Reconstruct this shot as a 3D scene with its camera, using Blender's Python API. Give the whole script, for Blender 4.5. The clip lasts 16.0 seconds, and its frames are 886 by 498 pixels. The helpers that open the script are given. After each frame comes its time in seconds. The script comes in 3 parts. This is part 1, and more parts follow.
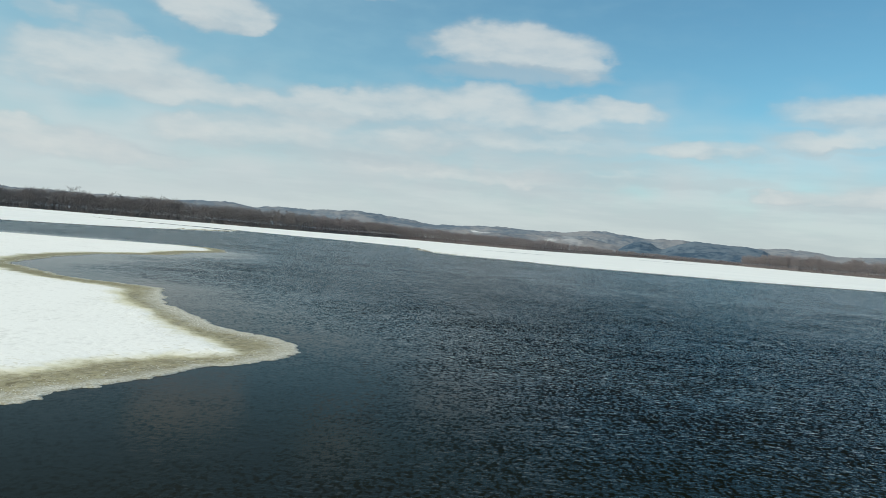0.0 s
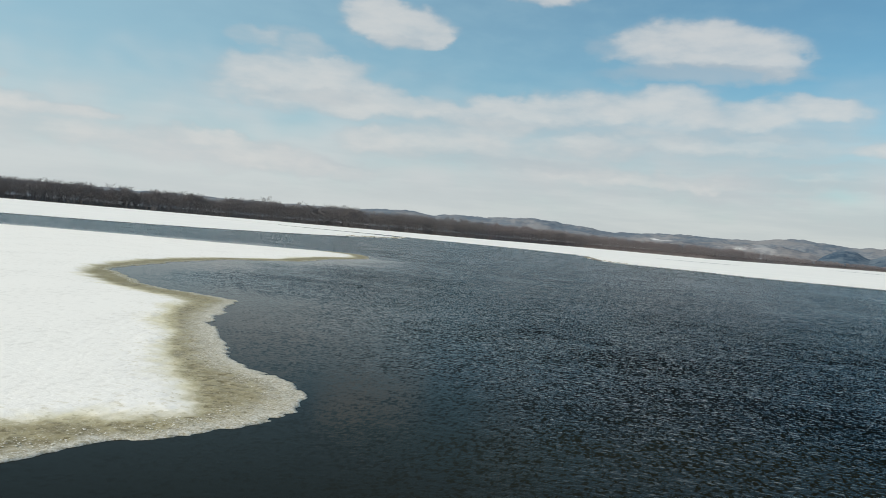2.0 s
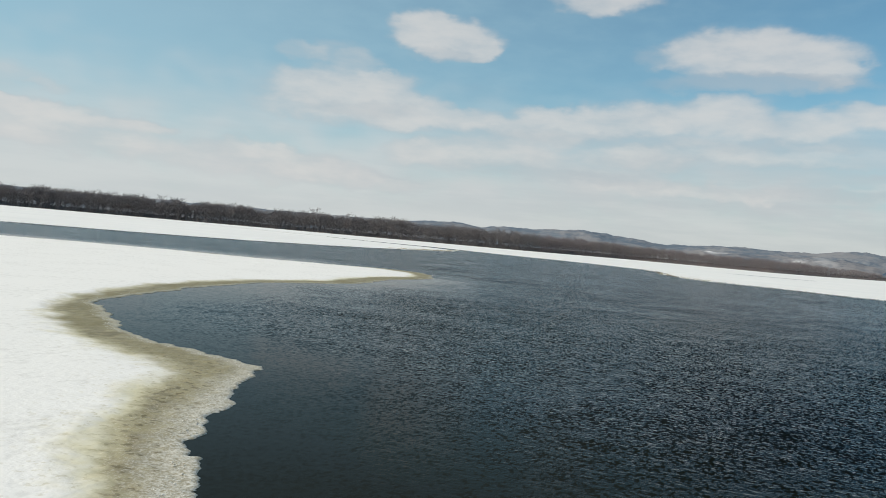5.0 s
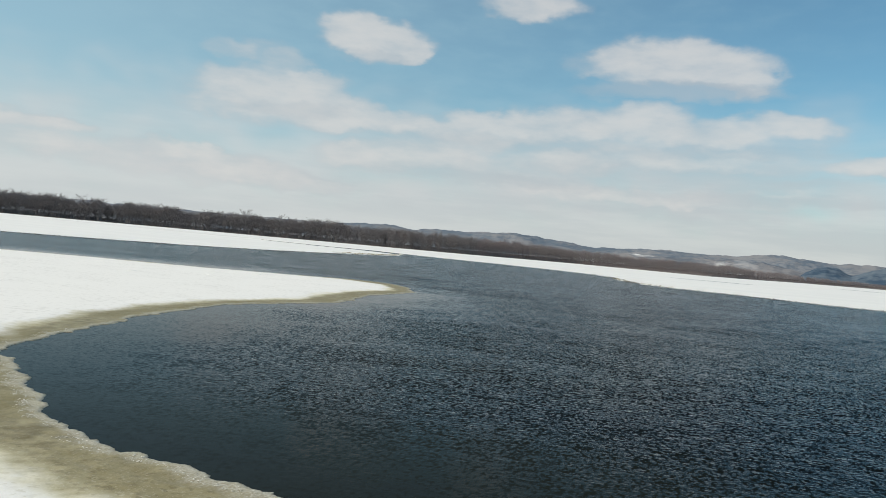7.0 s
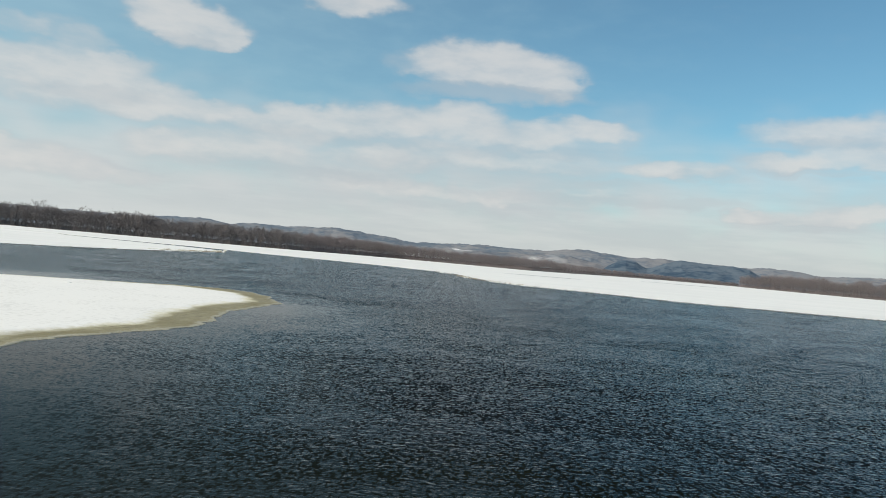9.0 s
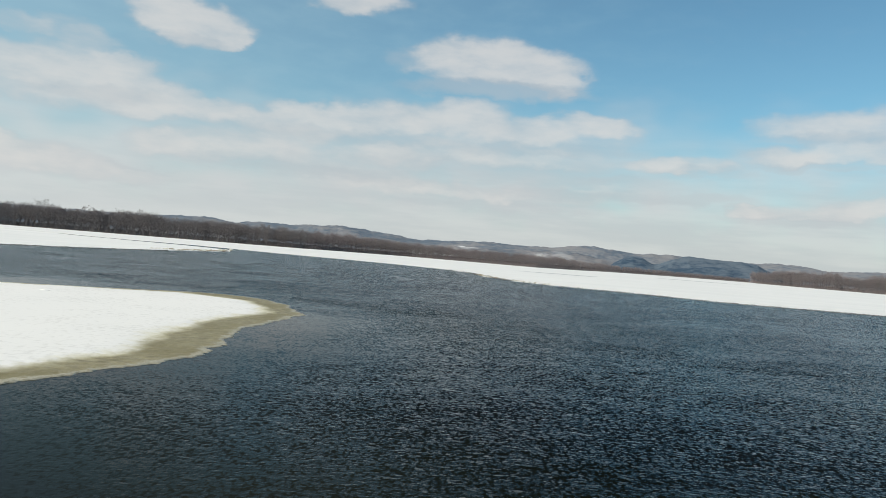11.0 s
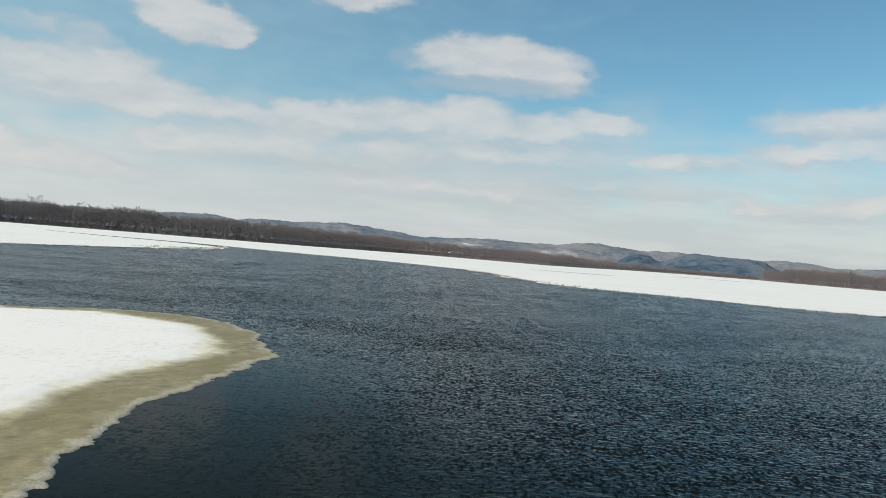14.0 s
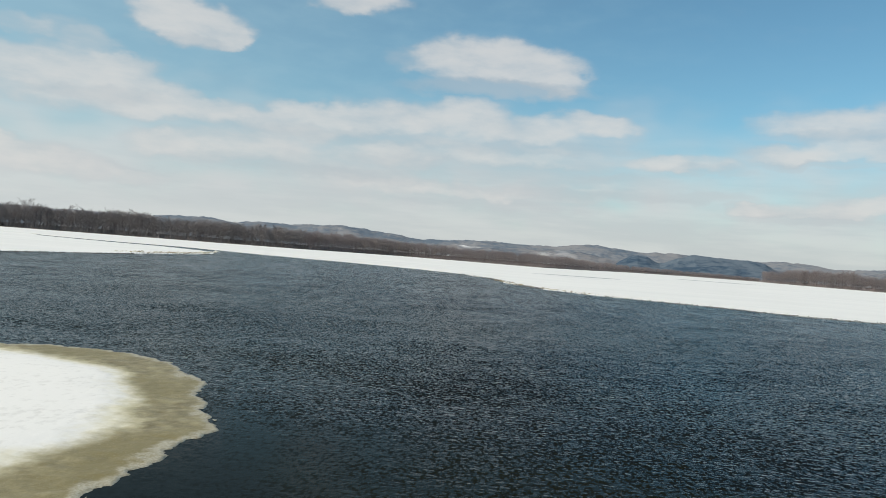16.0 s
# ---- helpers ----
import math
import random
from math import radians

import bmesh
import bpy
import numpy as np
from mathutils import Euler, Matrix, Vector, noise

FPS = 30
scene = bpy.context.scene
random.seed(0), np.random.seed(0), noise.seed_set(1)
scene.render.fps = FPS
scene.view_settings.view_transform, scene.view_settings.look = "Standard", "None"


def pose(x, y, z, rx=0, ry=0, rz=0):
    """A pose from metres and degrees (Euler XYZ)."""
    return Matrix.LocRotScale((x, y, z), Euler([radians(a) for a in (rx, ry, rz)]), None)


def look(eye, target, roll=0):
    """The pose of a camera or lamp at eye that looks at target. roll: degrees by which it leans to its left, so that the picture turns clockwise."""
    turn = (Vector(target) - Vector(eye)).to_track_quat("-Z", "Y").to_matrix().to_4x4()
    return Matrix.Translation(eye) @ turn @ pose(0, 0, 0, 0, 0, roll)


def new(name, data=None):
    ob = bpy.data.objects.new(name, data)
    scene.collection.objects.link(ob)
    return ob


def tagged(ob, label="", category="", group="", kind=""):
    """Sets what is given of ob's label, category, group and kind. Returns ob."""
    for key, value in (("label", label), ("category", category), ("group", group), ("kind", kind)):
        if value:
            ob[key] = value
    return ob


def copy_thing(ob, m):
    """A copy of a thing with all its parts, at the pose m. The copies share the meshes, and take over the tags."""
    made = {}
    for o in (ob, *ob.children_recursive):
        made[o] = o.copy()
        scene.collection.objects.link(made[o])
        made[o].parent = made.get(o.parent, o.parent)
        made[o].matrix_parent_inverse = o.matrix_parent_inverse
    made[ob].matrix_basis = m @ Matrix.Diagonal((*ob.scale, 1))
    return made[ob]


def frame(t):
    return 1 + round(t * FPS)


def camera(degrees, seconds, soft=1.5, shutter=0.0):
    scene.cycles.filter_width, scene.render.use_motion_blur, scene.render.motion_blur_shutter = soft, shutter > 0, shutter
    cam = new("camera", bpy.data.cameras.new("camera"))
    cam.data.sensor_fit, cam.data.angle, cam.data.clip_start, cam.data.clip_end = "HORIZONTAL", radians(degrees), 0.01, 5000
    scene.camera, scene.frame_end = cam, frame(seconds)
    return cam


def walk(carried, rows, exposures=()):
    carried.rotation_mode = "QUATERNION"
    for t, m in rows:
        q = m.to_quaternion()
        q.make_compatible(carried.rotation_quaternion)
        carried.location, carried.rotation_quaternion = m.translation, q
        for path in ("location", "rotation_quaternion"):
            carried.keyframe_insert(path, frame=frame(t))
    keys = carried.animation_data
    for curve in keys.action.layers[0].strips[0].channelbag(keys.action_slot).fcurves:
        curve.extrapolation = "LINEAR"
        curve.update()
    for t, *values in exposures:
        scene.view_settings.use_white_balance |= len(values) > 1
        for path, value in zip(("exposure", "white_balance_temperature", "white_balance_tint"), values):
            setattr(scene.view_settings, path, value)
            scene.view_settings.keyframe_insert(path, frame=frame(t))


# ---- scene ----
cam = camera(61.0, 16.0, soft=0.9)
PATH = [
    (0, (21.991, 14.132, 7.281), (21.983, 16.131, 7.252), 4.8),
    (0.5, (24.116, 18.57, 7.238), (23.923, 20.56, 7.201), 4.9),
    (1, (25.3, 22.799, 7.328), (25.117, 24.79, 7.292), 4.9),
    (1.5, (25.785, 26.675, 7.366), (25.503, 28.655, 7.325), 4.9),
    (2, (25.699, 30.91, 7.348), (25.228, 32.854, 7.3), 4.9),
    (2.5, (25.027, 35.51, 7.341), (24.416, 37.414, 7.287), 4.8),
    (3, (23.761, 39.747, 7.313), (23.152, 41.652, 7.264), 4.8),
    (5.5, (11.132, 57.42, 7.476), (10.553, 59.334, 7.453), 5.1),
    (6, (7.862, 60.728, 7.586), (7.329, 62.656, 7.569), 5.1),
    (6.5, (4.399, 64.512, 7.451), (3.959, 66.463, 7.442), 5.1),
    (7, (1.047, 69.0, 7.467), (0.63, 70.956, 7.462), 5.1),
    (7.5, (-1.689, 74.009, 7.542), (-1.975, 75.988, 7.546), 5.1),
    (8, (-4.961, 79.035, 7.6), (-5.056, 81.033, 7.617), 5.1),
    (8.5, (-8.014, 83.889, 7.585), (-7.959, 85.888, 7.61), 5.1),
    (9, (-10.219, 88.481, 7.472), (-10.164, 90.481, 7.495), 5.0),
    (11.5, (-15.813, 109.976, 7.289), (-15.77, 111.975, 7.302), 4.6),
    (12, (-16.307, 114.55, 7.368), (-16.264, 116.549, 7.379), 4.7),
    (12.5, (-16.74, 119.643, 7.339), (-16.701, 121.643, 7.349), 4.6),
    (13, (-17.276, 125.347, 7.292), (-17.239, 127.346, 7.301), 4.5),
    (13.5, (-17.928, 131.473, 7.151), (-17.891, 133.473, 7.161), 4.6),
    (14, (-18.306, 136.306, 7.237), (-18.269, 138.306, 7.244), 4.6),
    (14.5, (-18.19, 140.399, 7.496), (-18.156, 142.399, 7.503), 4.5),
    (15, (-18.045, 144.077, 7.893), (-18.01, 146.077, 7.904), 4.5),
    (15.5, (-18.303, 147.561, 8.018), (-18.266, 149.561, 8.03), 4.4),
    (16, (-18.756, 150.893, 8.095), (-18.714, 152.892, 8.108), 4.4),
]
walk(cam, [(t, look(eye, target, roll)) for t, eye, target, roll in PATH],
     exposures=[(0, 0, 6200, 4), (1.2, -0.02, 6250, 5), (2.4, -0.05, 6480, 10), (6.2, -0.05, 6480, 10), (8.6, 0, 6500, 10), (16, 0, 6500, 10)])

# ---- light ----
SUN_AZ, SUN_EL = -122.0, 36.0          # degrees: azimuth from +y towards +x, elevation
SKY_STRENGTH, SUN_STRENGTH = 0.100, 3.9


def build_world():
    world = bpy.data.worlds.new("sky")
    scene.world = world
    world.use_nodes = True
    nt = world.node_tree
    nt.nodes.clear()

    def node(kind, **props):
        n = nt.nodes.new(kind)
        for key, value in props.items():
            if key == "operation":
                n.operation = value
            elif key == "blend":
                n.data_type, n.blend_type = "RGBA", value
        return n

    def put(socket, value):
        if isinstance(value, bpy.types.NodeSocket):
            nt.links.new(value, socket)
        elif isinstance(value, (tuple, list)):
            socket.default_value = (*value, 1.0) if len(socket.default_value) == 4 and len(value) == 3 else value
        else:
            socket.default_value = value

    def m(op, a, b=0.0, c=0.0, clamp=False):
        n = node("ShaderNodeMath", operation=op)
        n.use_clamp = clamp
        for s, v in zip(n.inputs, (a, b, c)):
            put(s, v)
        return n.outputs[0]

    def vm(op, a, b=(0, 0, 0), c=(0, 0, 0)):
        n = node("ShaderNodeVectorMath", operation=op)
        for s, v in zip(n.inputs, (a, b, c)):
            put(s, v)
        return n.outputs["Value" if op == "DOT_PRODUCT" else 0]

    def smooth(v, lo, hi, to0=0.0, to1=1.0):
        n = node("ShaderNodeMapRange")
        n.interpolation_type = "SMOOTHSTEP"
        for socket, value in zip(n.inputs, (v, lo, hi, to0, to1)):
            put(socket, value)
        return n.outputs[0]

    def mix(f, a, b):
        n = node("ShaderNodeMix", blend="MIX")
        put(n.inputs[0], f)
        put(n.inputs[6], a)
        put(n.inputs[7], b)
        return n.outputs[2]

    def fbm(vec, scale, detail, rough=0.55):
        n = node("ShaderNodeTexNoise")
        put(n.inputs["Vector"], vec)
        put(n.inputs["Scale"], scale)
        put(n.inputs["Detail"], detail)
        put(n.inputs["Roughness"], rough)
        return n

    way = node("ShaderNodeTexCoord").outputs["Generated"]
    sep = node("ShaderNodeSeparateXYZ")
    put(sep.inputs[0], way)
    x, y, z = sep.outputs
    az = m("MULTIPLY", m("ARCTAN2", x, y), 57.2958)
    el = m("MULTIPLY", m("ARCSINE", z), 57.2958)
    comb = node("ShaderNodeCombineXYZ")
    put(comb.inputs[0], az)
    put(comb.inputs[1], el)
    flat = comb.outputs[0]
    # Uneven cloud edges: the plane of azimuth and elevation is bent by noise, stretched along the horizon.
    stretched = vm("MULTIPLY", flat, (0.55, 1.0, 1.0))
    bend = fbm(stretched, 0.30, 2.0, 0.55).outputs["Color"]
    curl = fbm(stretched, 0.9, 3.0, 0.5).outputs["Color"]
    bent = vm("ADD", flat, vm("MULTIPLY", vm("SUBTRACT", bend, (0.5, 0.5, 0.5)), (2.2, 0.9, 0.0)))
    bent = vm("ADD", bent, vm("MULTIPLY", vm("SUBTRACT", curl, (0.5, 0.5, 0.5)), (2.4, 1.5, 0.0)))

    def gaps(puffs, soft):
        """What the puffs together let through."""
        clear = None
        for u, v, ru, rv, dense in puffs:
            n = vm("MULTIPLY_ADD", bent, (1 / (ru * 1.12), 1 / (rv * 1.12), 0), (-u / (ru * 1.12), -v / (rv * 1.12), 0))
            one = smooth(vm("DOT_PRODUCT", n, n), 1.0 + soft * 1.1, 1.0 - soft, 1.0, 1.0 - dense)
            clear = m("MULTIPLY", clear, one) if clear else one
        return clear

    grain = fbm(vm("MULTIPLY", flat, (0.36, 1.0, 1.0)), 0.75, 5.0, 0.55).outputs[0]
    clear = m("MULTIPLY", gaps(PUFFS_HIGH, 0.68), gaps(PUFFS_WEST + PUFFS_BAND + PUFFS_MIDDLE + PUFFS_EAST + PUFFS_LOW, 0.97))
    # The clouds go on to the sides and behind; overhead they thin out into a veil, clearer to the east.
    wide = fbm(vm("MULTIPLY", way, (1.0, 1.0, 3.2)), 3.2, 6.0).outputs[0]
    aside = smooth(m("ABSOLUTE", az), 48.0, 60.0)
    high = m("MULTIPLY", smooth(el, 18.0, 32.0), smooth(x, 0.40, -0.35, 0.0, 0.42))
    clear = m("MULTIPLY", clear, smooth(m("MULTIPLY", m("SUBTRACT", wide, 0.42), aside), 0.0, 0.26, 1.0, 0.25))
    clear = m("MULTIPLY", clear, m("SUBTRACT", 1.0, m("MULTIPLY", high, smooth(wide, 0.2, 0.7, 0.75, 1.0))))
    ragged_edge = m("MULTIPLY_ADD", m("SUBTRACT", grain, 0.5), 0.62, m("SUBTRACT", 1.0, clear))
    cover = smooth(ragged_edge, 0.0, 1.2, 0.0, 0.82)
    dim = m("SUBTRACT", 1.0, gaps(CLOUD_FOLDS, 0.95))
    cover = m("MAXIMUM", cover, m("MULTIPLY", dim, 0.55))
    lit = m("SUBTRACT", smooth(m("MULTIPLY_ADD", m("SUBTRACT", grain, 0.5), 0.9, ragged_edge), 0.1, 1.25), m("MULTIPLY", dim, 0.8), clamp=True)
    cloud = mix(lit, CLOUD_SHADE, CLOUD_LIT)
    thin = smooth(m("ADD", el, m("MULTIPLY", m("SUBTRACT", bend_value(node, put, bend), 0.5), 9.0)), 13.0, 2.0)

    sky = node("ShaderNodeTexSky")
    sky.sky_type = "NISHITA"
    sky.sun_disc = False
    sky.sun_elevation, sky.sun_rotation = radians(SUN_EL), radians(SUN_AZ)
    sky.air_density, sky.dust_density, sky.ozone_density = 1.0, 0.6, 1.6
    scaled = vm("MULTIPLY", sky.outputs[0], (SKY_STRENGTH * 0.78, SKY_STRENGTH * 1.13, SKY_STRENGTH * 1.10))
    west = m("MULTIPLY", smooth(m("ADD", az, m("MULTIPLY", m("SUBTRACT", grain, 0.5), 30.0)), 26.0, -46.0), 0.52)
    bands = smooth(fbm(vm("MULTIPLY", flat, (0.07, 0.55, 1.0)), 1.0, 4.0, 0.6).outputs[0], 0.38, 0.62)
    bright = mix(west, scaled, SKY_WEST)
    veil = mix(m("MULTIPLY", thin, 0.88), bright, mix(west, mix(bands, HAZE_SHADE, HAZE), HAZE_WEST))
    final = mix(cover, veil, cloud)
    bg = node("ShaderNodeBackground")
    put(bg.inputs[0], final)
    out = node("ShaderNodeOutputWorld")
    nt.links.new(bg.outputs[0], out.inputs[0])


def bend_value(node, put, colour):
    n = node("ShaderNodeSeparateXYZ")
    put(n.inputs[0], colour)
    return n.outputs[0]


# The sky is paler on the side of the sun.
SKY_WEST, HAZE_WEST = (0.44, 0.63, 0.70), (0.68, 0.705, 0.70)
CLOUD_LIT, CLOUD_SHADE, HAZE, HAZE_SHADE = (0.70, 0.69, 0.67), (0.50, 0.53, 0.555), (0.63, 0.64, 0.645), (0.55, 0.57, 0.59)
# Each puff: azimuth, elevation, half width, half height, in degrees, and how dense it is.
PUFFS_HIGH = [
    (-20.1, 15.1, 2.5, 1.19, 1), (-17.8, 14.7, 3.0, 1.21, 1), (-15.5, 14.1, 1.3, 0.58, 1), (-28.9, 12.9, 1.8, 0.56, 0.45), (-26.3, 13.0, 2.5, 0.86, 0.4), (-24.7, 12.7, 1.6, 0.73, 0.4),
    (-7.0, 18.3, 3.4, 1.0, 0.9), (3.4, 14.8, 4.3, 1.33, 1), (6.3, 14.2, 4.1, 1.41, 1), (8.7, 13.5, 2.4, 0.97, 0.9), (1.1, 14.2, 2.9, 1.13, 0.7), (-1.7, 14.3, 2.7, 0.65, 0.4), (2.5, 12.8, 2.7, 0.65, 0.5),
]
PUFFS_WEST = [
    (-28.3, 10.4, 3.3, 0.94, 0.75), (-25.6, 11.2, 4.5, 0.81, 0.79), (-22.8, 11.3, 1.8, 0.75, 0.75), (-28.2, 9.1, 3.4, 0.87, 0.65), (-24.5, 9.9, 4.4, 0.97, 0.79),
    (-21.7, 9.7, 2.7, 0.84, 0.79), (-21.3, 8.6, 2.9, 0.62, 0.85), (-18.5, 9.2, 3.6, 0.71, 0.7), (-15.5, 9.2, 2.6, 0.6, 0.56), (-26.1, 8.4, 2.9, 0.6, 0.46),
]
PUFFS_BAND = [
    (-12.5, 8.4, 4.4, 0.95, 0.5), (-9.9, 9.8, 2.5, 0.69, 0.75), (-8.8, 9.1, 4.4, 1.07, 0.7), (-4.2, 10.0, 3.6, 0.99, 0.7), (0.3, 10.4, 3.6, 1.0, 0.75), (2.7, 10.5, 2.5, 1.08, 0.8),
    (-1.5, 9.4, 6.4, 1.17, 0.6), (6.6, 9.9, 3.2, 0.83, 0.8), (10.0, 10.3, 2.8, 0.82, 0.8), (12.7, 10.4, 2.1, 0.65, 0.85), (9.7, 9.2, 4.8, 0.83, 0.6),
]
PUFFS_MIDDLE = [
    (-19.8, 6.5, 2.5, 0.71, 0.8), (-16.7, 6.7, 3.3, 1.01, 0.7), (-13.5, 6.6, 3.4, 0.9, 0.65), (-9.3, 7.7, 4.1, 0.99, 0.5), (-19.3, 5.5, 3.2, 0.56, 0.45), (-3.1, 7.1, 3.2, 0.76, 0.7),
    (0.6, 7.7, 4.1, 0.84, 0.5), (4.8, 8.2, 4.1, 1.01, 0.5), (9.1, 7.7, 4.0, 0.67, 0.6), (-7.7, 6.0, 5.0, 1.05, 0.4), (-7.1, 4.4, 10.4, 1.48, 0.4), (3.5, 5.7, 10.6, 1.7, 0.4),
]
PUFFS_EAST = [
    (0.4, 5.0, 4.9, 0.47, 0.65), (8.3, 5.0, 4.0, 0.51, 0.4), (12.5, 5.2, 3.9, 0.54, 0.35), (16.6, 7.7, 2.1, 0.49, 0.85), (19.1, 7.8, 2.6, 0.56, 0.7), (21.6, 7.5, 1.7, 0.4, 0.35),
    (16.9, 5.9, 4.4, 0.74, 0.35), (26.7, 10.7, 3.2, 0.9, 0.8), (29.9, 10.5, 3.3, 1.1, 0.85), (25.4, 8.6, 2.8, 0.62, 0.85), (29.0, 8.9, 3.7, 0.67, 0.75), (32.8, 9.1, 3.1, 0.86, 0.8),
    (23.2, 4.6, 1.6, 0.38, 0.9), (27.5, 4.8, 3.8, 0.55, 0.8), (31.3, 5.4, 2.2, 0.58, 0.95), (28.4, 6.0, 4.7, 0.53, 0.3),
]
PUFFS_LOW = [
    (-29.6, 5.3, 1.1, 0.58, 0.7), (-27.8, 4.4, 2.6, 0.82, 0.7), (-24.7, 4.1, 4.2, 0.77, 0.6), (-29.7, 4.1, 2.5, 0.95, 0.6), (-21.5, 4.0, 3.7, 0.63, 0.4), (-47.9, 6.7, 2.4, 0.43, 0.8),
    (-45.1, 6.3, 3.2, 0.48, 0.8), (-41.9, 5.8, 3.7, 0.46, 0.8), (-39.1, 5.9, 1.5, 0.27, 0.7), (-48.1, 5.4, 3.5, 1.16, 0.6), (-44.4, 4.8, 4.8, 1.06, 0.6), (-33.3, 5.5, 2.0, 0.57, 0.7),
    (-30.4, 5.4, 1.9, 0.54, 0.7), (-36.3, 4.3, 5.0, 0.96, 0.6), (-48.3, 8.4, 2.2, 0.78, 0.4), (-45.5, 7.9, 1.5, 0.29, 0.4), (-51.3, 6.5, 3.3, 1.05, 0.6),
]
# The greyer undersides and folds of the clouds, in the same way.
CLOUD_FOLDS = [
    (4.3, 12.6, 5.6, 0.57, 0.8), (7.7, 12.8, 3.0, 0.41, 0.7), (-18.5, 13.7, 2.3, 0.38, 0.5), (-24.4, 9.2, 3.5, 0.45, 0.5), (-5.3, 8.3, 8.4, 0.5, 0.5), (-13.4, 5.6, 6.0, 0.49, 0.4),
    (8.9, 8.5, 4.6, 0.38, 0.5), (28.1, 9.9, 3.7, 0.34, 0.6), (3.5, 6.5, 8.5, 0.59, 0.6), (19.9, 7.3, 3.1, 0.32, 0.5), (-5.1, 5.4, 7.6, 0.38, 0.4), (27.2, 8.0, 3.5, 0.27, 0.6),
    (9.3, 5.2, 5.0, 0.38, 0.6), (17.7, 5.4, 5.1, 0.41, 0.7), (5.0, 4.0, 6.4, 0.38, 0.5), (13.6, 6.4, 2.5, 0.33, 0.5), (-10.5, 5.3, 4.9, 0.37, 0.5), (-20.8, 4.6, 3.0, 0.32, 0.4), (25.8, 4.1, 4.3, 0.27, 0.5),
]
build_world()
sun = new("sun", bpy.data.lights.new("sun", "SUN"))
sun.data.energy, sun.data.angle, sun.data.color = SUN_STRENGTH, radians(0.6), (1.0, 0.885, 0.715)
a, e = radians(SUN_AZ), radians(SUN_EL)
sun.matrix_world = look((math.sin(a) * math.cos(e) * 100, math.cos(a) * math.cos(e) * 100, math.sin(e) * 100), (0, 0, 0))


# ---- materials ----
class Nodes:
    """A small shorthand for building a node material."""

    def __init__(self, name):
        self.mat = bpy.data.materials.new(name)
        self.mat.use_nodes = True
        self.nt = self.mat.node_tree
        self.bsdf = self.nt.nodes["Principled BSDF"]
        self.at = self.nt.nodes.new("ShaderNodeNewGeometry").outputs["Position"]

    def put(self, socket, value):
        if isinstance(value, bpy.types.NodeSocket):
            self.nt.links.new(value, socket)
        elif isinstance(value, (tuple, list)) and len(socket.default_value) == 4:
            socket.default_value = (*value, 1.0)
        else:
            socket.default_value = value

    def set(self, **values):
        for key, value in values.items():
            self.put(self.bsdf.inputs[key.replace("_", " ")], value)
        return self

    def math(self, op, a, b=0.0, clamp=False):
        n = self.nt.nodes.new("ShaderNodeMath")
        n.operation, n.use_clamp = op, clamp
        self.put(n.inputs[0], a)
        self.put(n.inputs[1], b)
        return n.outputs[0]

    def scale(self, vec, by):
        n = self.nt.nodes.new("ShaderNodeVectorMath")
        n.operation = "MULTIPLY"
        self.put(n.inputs[0], vec)
        n.inputs[1].default_value = by
        return n.outputs[0]

    def turned(self, degrees):
        n = self.nt.nodes.new("ShaderNodeVectorRotate")
        n.rotation_type = "Z_AXIS"
        self.put(n.inputs["Vector"], self.at)
        n.inputs["Angle"].default_value = radians(degrees)
        return n.outputs[0]

    def noise(self, scale, detail=3.0, rough=0.55, vec=None, distort=0.0):
        n = self.nt.nodes.new("ShaderNodeTexNoise")
        self.put(n.inputs["Vector"], vec or self.at)
        n.inputs["Scale"].default_value, n.inputs["Detail"].default_value = scale, detail
        n.inputs["Roughness"].default_value, n.inputs["Distortion"].default_value = rough, distort
        return n.outputs[0]

    def step(self, v, lo, hi, to0=0.0, to1=1.0):
        n = self.nt.nodes.new("ShaderNodeMapRange")
        n.interpolation_type = "SMOOTHSTEP"
        for i, w in enumerate((v, lo, hi, to0, to1)):
            self.put(n.inputs[i], w)
        return n.outputs[0]

    def mix(self, f, a, b):
        n = self.nt.nodes.new("ShaderNodeMix")
        n.data_type = "RGBA"
        self.put(n.inputs[0], f)
        self.put(n.inputs[6], a)
        self.put(n.inputs[7], b)
        return n.outputs[2]

    def attr(self, name):
        n = self.nt.nodes.new("ShaderNodeAttribute")
        n.attribute_name = name
        return n.outputs["Fac"]

    def island(self):
        return self.nt.nodes.new("ShaderNodeNewGeometry").outputs["Random Per Island"]

    def bump(self, height, strength, distance, normal=None):
        n = self.nt.nodes.new("ShaderNodeBump")
        self.put(n.inputs["Strength"], strength)
        n.inputs["Distance"].default_value = distance
        self.put(n.inputs["Height"], height)
        if normal:
            self.put(n.inputs["Normal"], normal)
        self.put(self.bsdf.inputs["Normal"], n.outputs[0])
        return n.outputs[0]


